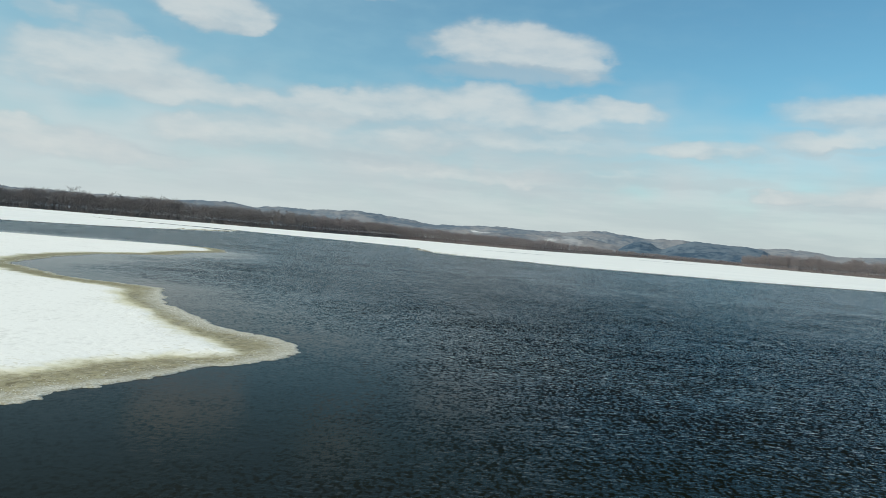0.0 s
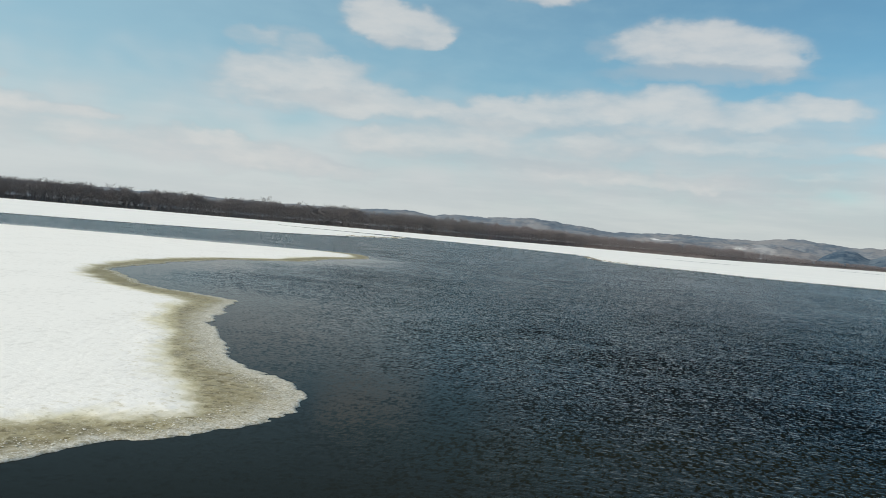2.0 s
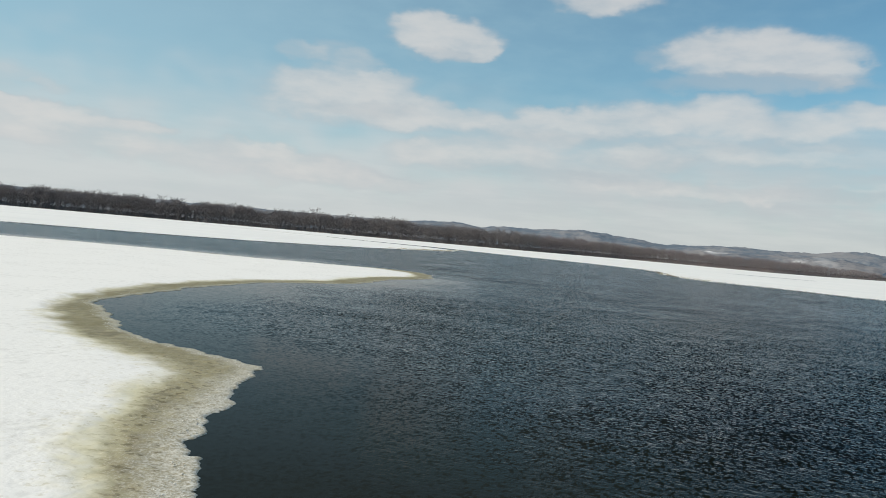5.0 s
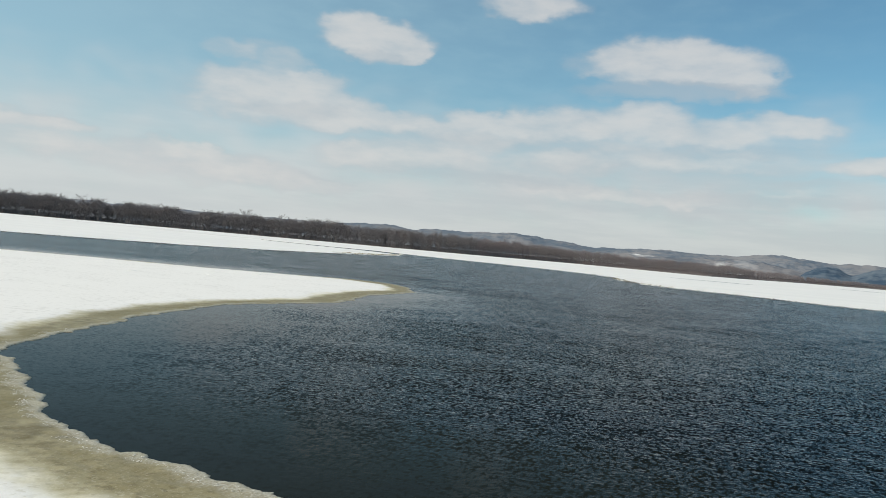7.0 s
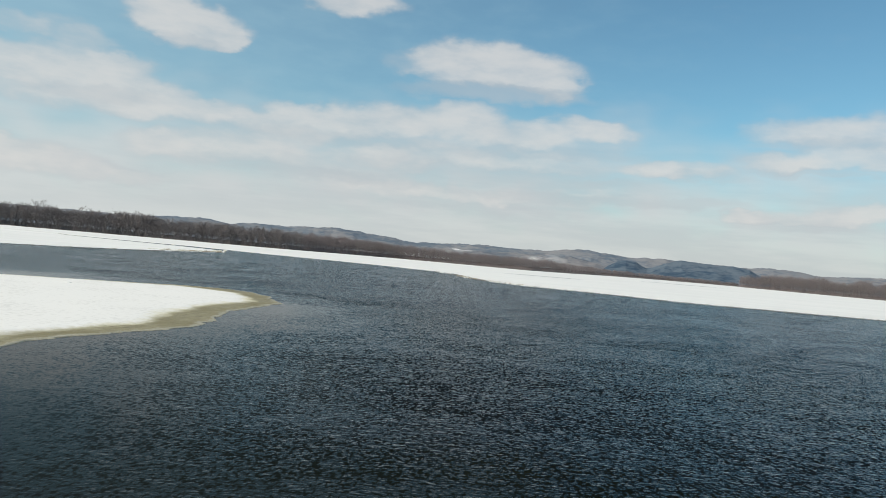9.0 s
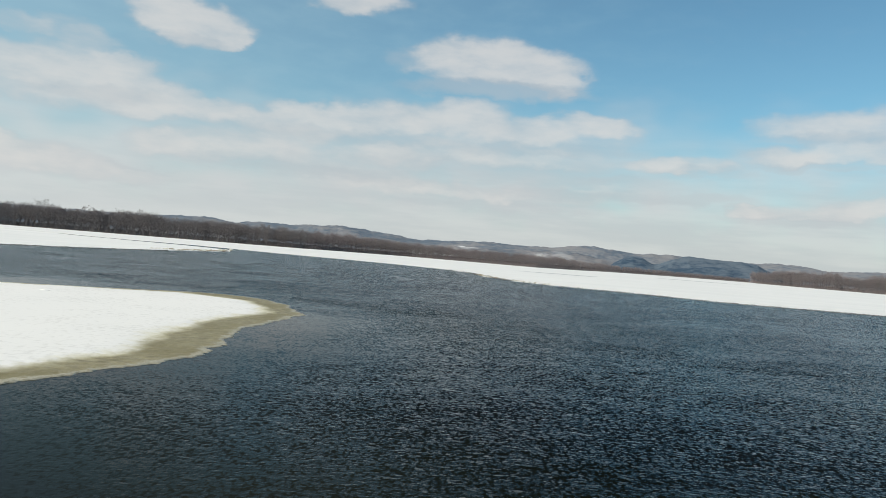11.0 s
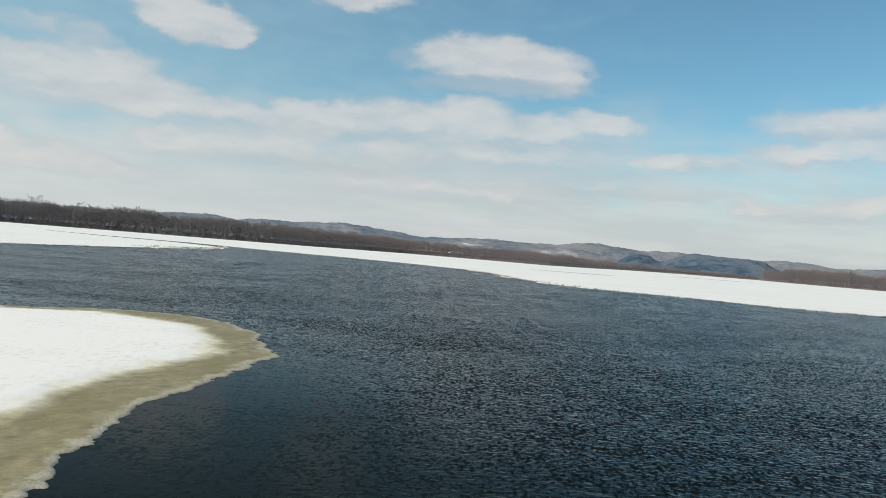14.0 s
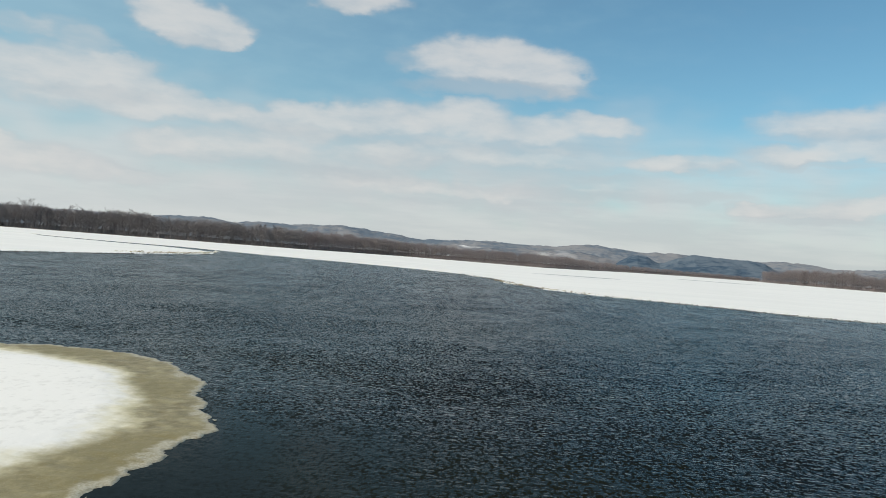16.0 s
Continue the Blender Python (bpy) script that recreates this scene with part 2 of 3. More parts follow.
def water_material():
    k = Nodes("river_water")
    calm = k.attr("calm")
    gust = k.noise(0.035, 3.0, 0.5)
    streak = k.noise(1.0, 3.0, 0.5, k.scale(k.turned(12), (0.03, 0.11, 1.0)))
    chop = k.math("MULTIPLY", k.step(k.math("ADD", gust, k.math("MULTIPLY", streak, 0.6)), 0.55, 0.95, 0.75, 1.0), calm)
    waves = None
    for turn, size, detail, tall in ((-8, (3.4, 6.0, 1.0), 2.0, 0.040), (14, (9.0, 14.0, 1.0), 2.0, 0.011), (6, (1.1, 1.8, 1.0), 2.0, 0.050)):
        layer = k.math("MULTIPLY", k.noise(1.0, detail, 0.55, k.scale(k.turned(turn), size), 0.35), tall * WAVE)
        waves = k.math("ADD", waves, layer) if waves else layer
    facet = k.bump(k.math("MULTIPLY", waves, chop), 1.0, 1.0)
    # The long sides of the wind waves face upriver; the steep ones stand singly among flatter water.
    reach = k.nt.nodes.new("ShaderNodeSeparateXYZ")
    k.put(reach.inputs[0], k.at)
    upriver = reach.outputs[1]
    fleck = k.noise(1.0, 2.0, 0.6, k.scale(k.turned(5), (5.2, 3.2, 1.0)), 0.4)
    group = k.noise(1.0, 3.0, 0.65, k.scale(k.turned(-6), (1.2, 0.8, 1.0)), 0.5)
    lane = k.noise(1.0, 3.0, 0.65, k.scale(k.turned(-3), (0.10, 0.16, 1.0)), 0.5)
    row = k.noise(1.0, 3.0, 0.7, k.scale(k.turned(3), (0.55, 0.07, 1.0)), 0.4)
    mass = k.math("ADD", k.math("ADD", k.math("MULTIPLY", fleck, 0.60), k.math("MULTIPLY", group, 0.26)), k.math("MULTIPLY", lane, 0.14))
    mass = k.math("ADD", mass, k.math("MULTIPLY", k.math("SUBTRACT", row, 0.5), k.step(upriver, 210.0, 300.0, 0.0, 0.20)))
    steep = k.step(mass, 0.48, 0.61, SIDE_LEAST, SIDE_MOST)
    # Thin bright backs of the ripples, drawn out along their crests.
    crest = k.noise(1.0, 2.0, 0.5, k.scale(k.turned(9), (1.4, 4.6, 1.0)), 0.6)
    steep = k.math("SUBTRACT", steep, k.step(crest, 0.55, 0.64, 0.0, 0.09))
    # The waves lie lower in the lee of the far ice.
    steep = k.math("MULTIPLY", steep, k.step(upriver, 160.0, 230.0, 1.0, 0.97))
    # Gustier and steeper out on the open reach downriver.
    gusty = k.math("MULTIPLY", k.step(reach.outputs[0], 5.0, 45.0), k.step(upriver, 150.0, 100.0))
    steep = k.math("MULTIPLY", steep, k.math("ADD", 1.0, k.math("MULTIPLY", gusty, 0.45)))
    side = k.nt.nodes.new("ShaderNodeCombineXYZ")
    swell = k.math("MULTIPLY", k.math("SUBTRACT", 1.0, chop), 0.005)
    k.put(side.inputs[1], k.math("MULTIPLY", k.math("ADD", k.math("MULTIPLY", steep, chop), swell), -1.0))
    tilt = k.nt.nodes.new("ShaderNodeVectorMath")
    k.put(tilt.inputs[0], facet)
    k.put(tilt.inputs[1], side.outputs[0])
    unit = k.nt.nodes.new("ShaderNodeVectorMath")
    unit.operation = "NORMALIZE"
    k.put(unit.inputs[0], tilt.outputs[0])
    k.put(k.bsdf.inputs["Normal"], unit.outputs[0])
    silt = k.noise(0.02, 3.0)
    k.set(Base_Color=k.mix(k.step(silt, 0.35, 0.65), (0.0026, 0.0034, 0.0020), (0.0095, 0.0095, 0.0050)), Roughness=0.09, IOR=1.333)
    k.set(Specular_IOR_Level=k.step(calm, 0.0, 0.9, 0.06, 0.26), Specular_Tint=(0.93, 1.0, 0.90))
    return k.mat


def ice_material():
    k = Nodes("snow_and_slush")
    inner, rim = k.attr("snow"), k.attr("rim")
    spot = k.nt.nodes.new("ShaderNodeSeparateXYZ")
    k.put(spot.inputs[0], k.at)
    along = spot.outputs[1]
    fine, mid, broad, grain = k.noise(5.5, 4.0, 0.62), k.noise(1.3, 4.0, 0.6), k.noise(0.16, 3.0), k.noise(12.0, 3.0, 0.65)
    dapple = k.noise(1.0, 3.0, 0.6, k.scale(k.at, (2.4, 1.5, 1.0)))
    pits = k.noise(1.0, 3.0, 0.6, k.scale(k.at, (2.6, 3.2, 1.0)), 0.2)
    off = lambda v, by: k.math("MULTIPLY", k.math("SUBTRACT", v, 0.5), by)
    # Rotten, crusted ice downriver, smoother wet ice further up.
    rotten = k.step(along, 80.0, 95.0, 1.0, 0.0)

    # Wet ice: tan to olive brown, pitted where it is rotten.
    wet = k.mix(k.step(k.math("ADD", mid, k.math("MULTIPLY", broad, 0.9)), 0.66, 1.10), (0.190, 0.158, 0.082), (0.345, 0.302, 0.176))
    wet = k.mix(k.math("MULTIPLY", k.step(k.math("ADD", broad, off(fine, 0.3)), 0.40, 0.58), k.step(rotten, 0.0, 1.0, 0.80, 0.15)), wet, (0.195, 0.160, 0.068))
    wet = k.mix(k.math("MULTIPLY", k.step(pits, 0.53, 0.62), k.step(rotten, 0.0, 1.0, 0.15, 0.85)), wet, (0.135, 0.108, 0.048))
    flecks = k.step(k.math("ADD", k.math("MULTIPLY", fine, 0.4), k.math("MULTIPLY", grain, 0.6)), 0.52, 0.62)
    wet = k.mix(k.math("MULTIPLY", flecks, k.step(rotten, 0.0, 1.0, 0.12, 0.5)), wet, (0.58, 0.55, 0.47))
    # Frosted outer lip of refrozen spray.
    crust = k.mix(k.step(k.math("ADD", k.math("MULTIPLY", fine, 0.4), k.math("MULTIPLY", grain, 0.6)), 0.40, 0.60), (0.33, 0.295, 0.21), k.mix(rotten, (0.48, 0.45, 0.36), (0.64, 0.62, 0.56)))
    lip = k.math("ADD", rim, k.math("ADD", off(mid, 1.3), off(fine, 1.0)))
    slush = k.mix(k.step(lip, 0.20, k.math("SUBTRACT", k.step(rotten, 0.0, 1.0, 0.75, 2.6), k.step(along, 57.0, 51.0, 0.0, 1.1))), crust, wet)
    slush = k.mix(k.math("MULTIPLY", k.step(k.math("ADD", pits, off(fine, 0.15)), 0.55, 0.70), k.math("MULTIPLY", rotten, k.step(rim, 0.5, 1.3, 0.0, 0.75))), slush, (0.150, 0.118, 0.050))

    # Snow that thins out unevenly towards the wet ice and takes up its stain.
    snow = k.mix(k.step(k.math("ADD", dapple, off(broad, 0.5)), 0.26, 0.50), (0.73, 0.72, 0.70), (0.835, 0.825, 0.805))
    soaked = k.math("ADD", inner, k.math("ADD", off(mid, 2.2), off(broad, 4.0)))
    soaked = k.math("ADD", soaked, k.step(rotten, 0.0, 1.0, 0.7, 0.3))
    soaked = k.math("SUBTRACT", soaked, k.math("MULTIPLY", k.step(along, 68.0, 75.0), k.step(along, 88.0, 82.0, 0.0, 0.35)))
    stained = k.mix(k.step(soaked, -0.6, 2.0), (0.67, 0.625, 0.44), snow)
    stained = k.mix(k.math("MULTIPLY", k.math("MULTIPLY", k.step(pits, 0.56, 0.66), rotten), k.step(inner, 5.0, -0.5, 0.0, 0.45)), stained, (0.42, 0.37, 0.22))
    thinning = k.math("ADD", inner, k.math("ADD", off(mid, 0.8), off(fine, 0.35)))
    snowy = k.step(thinning, k.step(along, 70.0, 100.0, -0.85, -1.25), k.math("SUBTRACT", k.step(along, 70.0, 100.0, 0.45, 0.9), k.step(along, 135.0, 160.0, 0.0, 0.55)))
    k.set(Base_Color=k.mix(snowy, slush, stained), Roughness=k.step(snowy, 0.0, 1.0, 0.45, 0.85), IOR=1.31, Specular_IOR_Level=0.3)
    h = k.math("ADD", k.math("MULTIPLY", mid, 0.6), k.math("MULTIPLY", fine, 0.35))
    h = k.math("ADD", h, k.math("MULTIPLY", grain, 0.12))
    k.bump(k.math("ADD", h, k.math("MULTIPLY", dapple, 0.5)), k.step(along, 60.0, 120.0, 0.45, 0.22), 0.09)
    return k.mat


def far_snow_material():
    k = Nodes("wind_packed_snow")
    drift = k.noise(1.0, 4.0, 0.6, k.scale(k.at, (0.012, 0.03, 1.0)))
    grit = k.noise(0.35, 4.0, 0.6)
    k.set(Base_Color=k.mix(k.step(k.math("ADD", drift, k.math("MULTIPLY", grit, 0.3)), 0.40, 0.85), (0.77, 0.77, 0.76), (0.83, 0.825, 0.81)), Roughness=0.85)
    k.bump(grit, 0.4, 0.15)
    return k.mat


def wet_ice_material(name, dark, pale, scale=0.5):
    k = Nodes(name)
    k.set(Base_Color=k.mix(k.step(k.noise(scale, 4.0, 0.65), 0.35, 0.65), dark, pale), Roughness=0.35, IOR=1.31)
    k.bump(k.noise(scale * 3, 3.0), 0.4, 0.05)
    return k.mat


def bark_material(name, dark, pale):
    k = Nodes(name)
    k.set(Base_Color=k.mix(k.island(), dark, pale), Roughness=0.9, Specular_IOR_Level=0.2)
    return k.mat


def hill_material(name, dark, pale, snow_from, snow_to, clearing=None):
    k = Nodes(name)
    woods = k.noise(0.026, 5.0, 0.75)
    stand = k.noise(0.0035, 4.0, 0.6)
    # Both tones of the woods are set bluer for the haze of distance.
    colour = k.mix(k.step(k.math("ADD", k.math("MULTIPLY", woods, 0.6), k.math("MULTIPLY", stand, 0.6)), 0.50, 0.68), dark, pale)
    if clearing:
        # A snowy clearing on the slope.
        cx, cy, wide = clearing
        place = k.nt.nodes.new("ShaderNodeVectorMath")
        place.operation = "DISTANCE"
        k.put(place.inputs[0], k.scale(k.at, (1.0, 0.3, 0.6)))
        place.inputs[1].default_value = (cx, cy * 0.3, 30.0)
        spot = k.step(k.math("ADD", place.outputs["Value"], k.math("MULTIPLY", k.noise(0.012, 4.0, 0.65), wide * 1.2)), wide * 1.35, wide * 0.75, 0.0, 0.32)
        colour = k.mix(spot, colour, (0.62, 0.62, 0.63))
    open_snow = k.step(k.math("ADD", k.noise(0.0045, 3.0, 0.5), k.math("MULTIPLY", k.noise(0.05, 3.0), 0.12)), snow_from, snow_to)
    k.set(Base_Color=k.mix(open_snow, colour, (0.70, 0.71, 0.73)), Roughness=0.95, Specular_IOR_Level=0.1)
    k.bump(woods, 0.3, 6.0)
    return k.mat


WAVE, SIDE_LEAST, SIDE_MOST = 0.75, 0.088, 0.54
WATER, ICE, FAR_SNOW = water_material(), ice_material(), far_snow_material()
BARE_ICE = wet_ice_material("bare_wet_ice", (0.13, 0.15, 0.17), (0.30, 0.32, 0.34), 0.08)
RIM_ICE = wet_ice_material("grey_rim_ice", (0.10, 0.10, 0.09), (0.34, 0.34, 0.31), 0.6)
BARK = bark_material("grey_brown_bark", (0.115, 0.099, 0.102), (0.165, 0.145, 0.147))
TWIG = bark_material("bare_twigs", (0.170, 0.157, 0.160), (0.255, 0.238, 0.240))
RED_TWIG = bark_material("reddish_twigs", (0.200, 0.176, 0.182), (0.290, 0.258, 0.264))
PALE_BARK = bark_material("pale_bark", (0.20, 0.175, 0.155), (0.32, 0.285, 0.25))
# Hill colours: woods, with the blue of aerial haze put into the base colour.
HILL = hill_material("hazed_wooded_hill", (0.125, 0.160, 0.205), (0.235, 0.240, 0.258), 0.78, 0.86)
HILL_SNOWY = hill_material("hazed_snowy_hill", (0.125, 0.148, 0.182), (0.240, 0.235, 0.245), 0.62, 0.78, (610, 3589, 75))
HILL_DARK = hill_material("hazed_evergreen_hill", (0.045, 0.078, 0.122), (0.125, 0.160, 0.200), 0.88, 0.96)
RUBBLE = wet_ice_material("pale_ice_lumps", (0.50, 0.47, 0.39), (0.72, 0.70, 0.64), 3.0)
# Colour of the lumps that stand in for birds along the edges.
FLOCK_DARK = wet_ice_material("dark_flock_lump", (0.030, 0.026, 0.022), (0.10, 0.088, 0.075), 2.0)
TAN_LUMP = wet_ice_material("tan_lumps", (0.20, 0.165, 0.105), (0.42, 0.37, 0.26), 1.5)
SOIL = wet_ice_material("snowy_leaf_litter", (0.06, 0.050, 0.044), (0.15, 0.132, 0.122), 0.3)


# ---- plan ----
SHEET_NEAR = [(6.5, 41), (7.2, 42.8), (8.5, 45.5), (9.6, 48.2), (10.8, 50.4), (12.2, 52.4), (13.6, 55), (13.9, 57.6), (13.3, 60.1), (12, 61.5),
              (9.6, 63.3), (5.9, 66.3), (2.8, 71.5), (-0.4, 75.6), (-1.2, 77.4), (-2.8, 81.5), (-4.2, 85.2), (-5.3, 87.8), (-7.7, 89.3),
              (-10.7, 90.1), (-14.4, 91.2), (-18, 93.2), (-23.8, 98.2), (-29.3, 102.8)]
SHEET_SPIT = [(-30.7, 106.5), (-31.9, 113), (-33.8, 122), (-34.3, 130), (-34.6, 136.5), (-33, 141.5), (-30.5, 145.5), (-29.2, 148.5), (-28.1, 152),
              (-28.6, 158), (-29.2, 164), (-29.2, 169), (-28.3, 174), (-27.8, 178.5), (-27.1, 183), (-28.8, 187), (-30.2, 191.8), (-33.5, 197.5),
              (-37.5, 200.8), (-43, 202), (-52, 198), (-68, 192), (-90, 189), (-108, 184)]
SHEET_BACK = [(-125, 175), (-150, 167), (-200, 156), (-300, 140), (-600, 150), (-600, 0), (-400, -20), (-150, -30), (-40, -10), (-8, 15), (4, 33)]
SHEET = SHEET_NEAR + SHEET_SPIT + SHEET_BACK
SNOW_NEAR = [(6.8, 50.9), (7.5, 51.7), (9.4, 53.6), (11, 55), (10.6, 56.4), (8.5, 58.8), (4, 64.2), (-0.1, 70.6), (-3.5, 75), (-5, 77.6), (-6.4, 81), (-8, 84.5),
             (-11, 86.5), (-14, 87.6), (-19, 90), (-24, 93), (-28.9, 98.5), (-32.8, 105), (-35.3, 112), (-37.5, 120), (-37.5, 131), (-37, 138)]
SNOW_SPIT = [(-34.5, 145.5), (-32.8, 149), (-33.2, 154), (-33.7, 161), (-33.8, 168), (-32.9, 173), (-31.6, 178.5), (-31.2, 182.5), (-32, 186),
             (-34.2, 190.5), (-35.8, 193.8), (-40.5, 197), (-45, 198.5), (-52, 196), (-68, 190.5), (-90, 187.6), (-108, 182.4), (-125, 173)]
SNOW_BACK = [(-200, 153), (-300, 137), (-600, 140), (-600, 5), (-400, -15), (-150, -25), (-42, -5), (-11, 20), (0, 38), (4.2, 46)]
SNOW = SNOW_NEAR + SNOW_SPIT + SNOW_BACK


def inside_distance(px, py, outline):
    """Distance of points to a closed outline, positive inside."""
    ring = np.array(outline, float)
    best, inside = np.full(px.shape, 1e9), np.zeros(px.shape, bool)
    for (ax, ay), (bx, by) in zip(ring, np.roll(ring, -1, 0)):
        dx, dy = bx - ax, by - ay
        f = np.clip(((px - ax) * dx + (py - ay) * dy) / (dx * dx + dy * dy), 0, 1)
        best = np.minimum(best, (px - ax - f * dx) ** 2 + (py - ay - f * dy) ** 2)
        if ay != by:
            inside ^= ((ay > py) != (by > py)) & (px < dx * (py - ay) / dy + ax)
    return np.where(inside, 1, -1) * np.sqrt(best)


LATTICE = np.random.RandomState(3).rand(256, 256)


def value_noise(px, py):
    ix, iy = np.floor(px).astype(int), np.floor(py).astype(int)
    fx, fy = px - ix, py - iy
    fx, fy = fx * fx * (3 - 2 * fx), fy * fy * (3 - 2 * fy)
    g = lambda i, j: LATTICE[(ix + i) % 256, (iy + j) % 256]
    return (g(0, 0) * (1 - fx) + g(1, 0) * fx) * (1 - fy) + (g(0, 1) * (1 - fx) + g(1, 1) * fx) * fy - 0.5


def fractal(px, py, octaves=4):
    return sum(value_noise(px * 2.03**n + 17 * n, py * 2.03**n + 31 * n) * 0.5**n for n in range(octaves))


def ramp(v, lo, hi):
    f = np.clip((v - lo) / (hi - lo), 0, 1)
    return f * f * (3 - 2 * f)


def mesh_from(name, verts, faces, materials, smooth=True):
    """A mesh object from arrays of corners and of faces that all have the same number of corners."""
    faces = np.asarray(faces, np.int32)
    me = bpy.data.meshes.new(name)
    me.vertices.add(len(verts))
    me.vertices.foreach_set("co", np.asarray(verts, np.float32).ravel())
    me.loops.add(faces.size)
    me.loops.foreach_set("vertex_index", faces.ravel())
    me.polygons.add(len(faces))
    me.polygons.foreach_set("loop_start", np.arange(0, faces.size, faces.shape[1], dtype=np.int32))
    me.polygons.foreach_set("use_smooth", np.full(len(faces), smooth))
    me.update(calc_edges=True)
    for mat in materials:
        me.materials.append(mat)
    return me


def cells(x0, y0, size, keep):
    """Corner points and quads of the kept cells of a grid."""
    nx, ny = keep.shape
    index = np.arange((nx + 1) * (ny + 1)).reshape(nx + 1, ny + 1)
    gx, gy = np.meshgrid(x0 + size * np.arange(nx + 1), y0 + size * np.arange(ny + 1), indexing="ij")
    quads = np.stack([index[:-1, :-1], index[1:, :-1], index[1:, 1:], index[:-1, 1:]], -1)[keep]
    used, flat = np.unique(quads, return_inverse=True)
    return gx.ravel()[used], gy.ravel()[used], flat.reshape(-1, 4)


# ---- the river ----
def build_water():
    step, x0, y0, nx, ny = 3.0, -160.0, -20.0, 120, 107
    gx, gy, quads = cells(x0, y0, step, np.ones((nx, ny), bool))
    away = -inside_distance(gx, gy, SHEET)
    calm = 0.08 + 0.92 * np.maximum(ramp(away + 9 * fractal(gx * 0.05, gy * 0.05) + 3 * ramp(gy, 125.0, 145.0), 4.0, 25.0), ramp(gy + 0.5 * gx, 164.0, 188.0))
    verts = np.stack([gx, gy, 0 * gx], -1)
    x1, y1, far = x0 + nx * step, y0 + ny * step, 4900.0
    outer = np.array([(-far, -far, 0), (x0, -far, 0), (x1, -far, 0), (far, -far, 0), (-far, y0, 0), (x0, y0, 0), (x1, y0, 0), (far, y0, 0),
                      (-far, y1, 0), (x0, y1, 0), (x1, y1, 0), (far, y1, 0), (-far, far, 0), (x0, far, 0), (x1, far, 0), (far, far, 0)])
    ring = [(i + 4 * j, i + 1 + 4 * j, i + 5 + 4 * j, i + 4 + 4 * j) for i in range(3) for j in range(3) if (i, j) != (1, 1)]
    me = mesh_from("water", np.concatenate([verts, outer]), np.concatenate([quads, np.array(ring) + len(verts)]), [WATER])
    me.attributes.new("calm", "FLOAT", "POINT").data.foreach_set("value", np.r_[calm, np.ones(16)].astype(np.float32))
    return tagged(new("water", me), "dark slate-blue open river water with wind ripples", "water", kind="structure")


def ragged_rim(gx, gy):
    """Distance in from the uneven edge of the near ice."""
    rim = inside_distance(gx, gy, SHEET)
    near = 1 - ramp(rim, 3.5, 5.0)
    return rim + near * (0.7 * fractal(gx * 0.55, gy * 0.55, 3) + 0.34 * fractal(gx * 2.3 + 9, gy * 2.3, 3))


def build_sheet():
    x0, y0, nx, ny, fine = -150, 20, 170, 190, 8
    cx, cy = np.meshgrid(x0 + np.arange(nx) + 0.5, y0 + np.arange(ny) + 0.5, indexing="ij")
    d = inside_distance(cx, cy, SHEET)
    coarse, dense = d > 4.5, (d <= 5.5) & (d > -1.9)
    bx, by = np.meshgrid(-600 + 10 * np.arange(60) + 5.0, -40 + 10 * np.arange(40) + 5.0, indexing="ij")
    wide_keep = (inside_distance(bx, by, SHEET) > -7) & ~((bx > x0) & (bx < x0 + nx) & (by > y0) & (by < y0 + ny))
    wide_keep &= (bx < x0) | (by < y0)
    sets = [cells(x0, y0, 1.0, coarse), cells(x0, y0, 1.0 / fine, np.kron(dense, np.ones((fine, fine), bool)).astype(bool)), cells(-600, -40, 10.0, wide_keep)]
    gx, gy = np.concatenate([s[0] for s in sets]), np.concatenate([s[1] for s in sets])
    starts = np.cumsum([0] + [len(s[0]) for s in sets[:-1]])
    quads = np.concatenate([s[2] + n for s, n in zip(sets, starts)])
    rim, snow = inside_distance(gx, gy, SHEET), inside_distance(gx, gy, SNOW)
    near = 1 - ramp(rim, 3.5, 5.0)
    rim = ragged_rim(gx, gy)
    snow = snow + 0.9 * fractal(gx * 0.4 + 5, gy * 0.4, 3)
    lumps = fractal(gx * 1.7, gy * 1.7 + 40, 3) + 0.6 * np.abs(fractal(gx * 4.2, gy * 4.2 + 11, 2))
    z = -0.25 + 0.30 * ramp(rim, -0.35, 0.14) + 0.05 * near * lumps * ramp(rim, 0.0, 0.4)
    z += 0.10 * ramp(snow, -0.5, 1.4) + 0.05 * fractal(gx * 0.25, gy * 0.25, 3) * ramp(snow, 0.0, 3.0)
    z[:starts[1]] -= 0.05 * (1 - ramp(inside_distance(gx[:starts[1]], gy[:starts[1]], SHEET), 4.0, 4.75))
    me = mesh_from("ice_sheet", np.stack([gx, gy, z], -1), quads, [ICE])
    for key, value in (("rim", rim), ("snow", snow)):
        me.attributes.new(key, "FLOAT", "POINT").data.foreach_set("value", value.astype(np.float32))
    return tagged(new("ice_sheet", me), "snow-covered river ice with a ragged tan slushy rim", "ice", kind="structure")


def ragged(points, step, size, seed):
    """A polyline cut into short steps with uneven sideways shifts."""
    out = []
    for (ax, ay), (bx, by) in zip(points, points[1:]):
        n = max(1, int(math.hypot(bx - ax, by - ay) / step))
        for i in range(n):
            px, py = ax + (bx - ax) * i / n, ay + (by - ay) * i / n
            q = np.array([px * 0.06 + seed, py * 0.06])
            out.append((px + size * float(fractal(q[:1], q[1:])[0]), py + size * float(fractal(q[1:] + 50, q[:1])[0])))
    return out + [points[-1]]


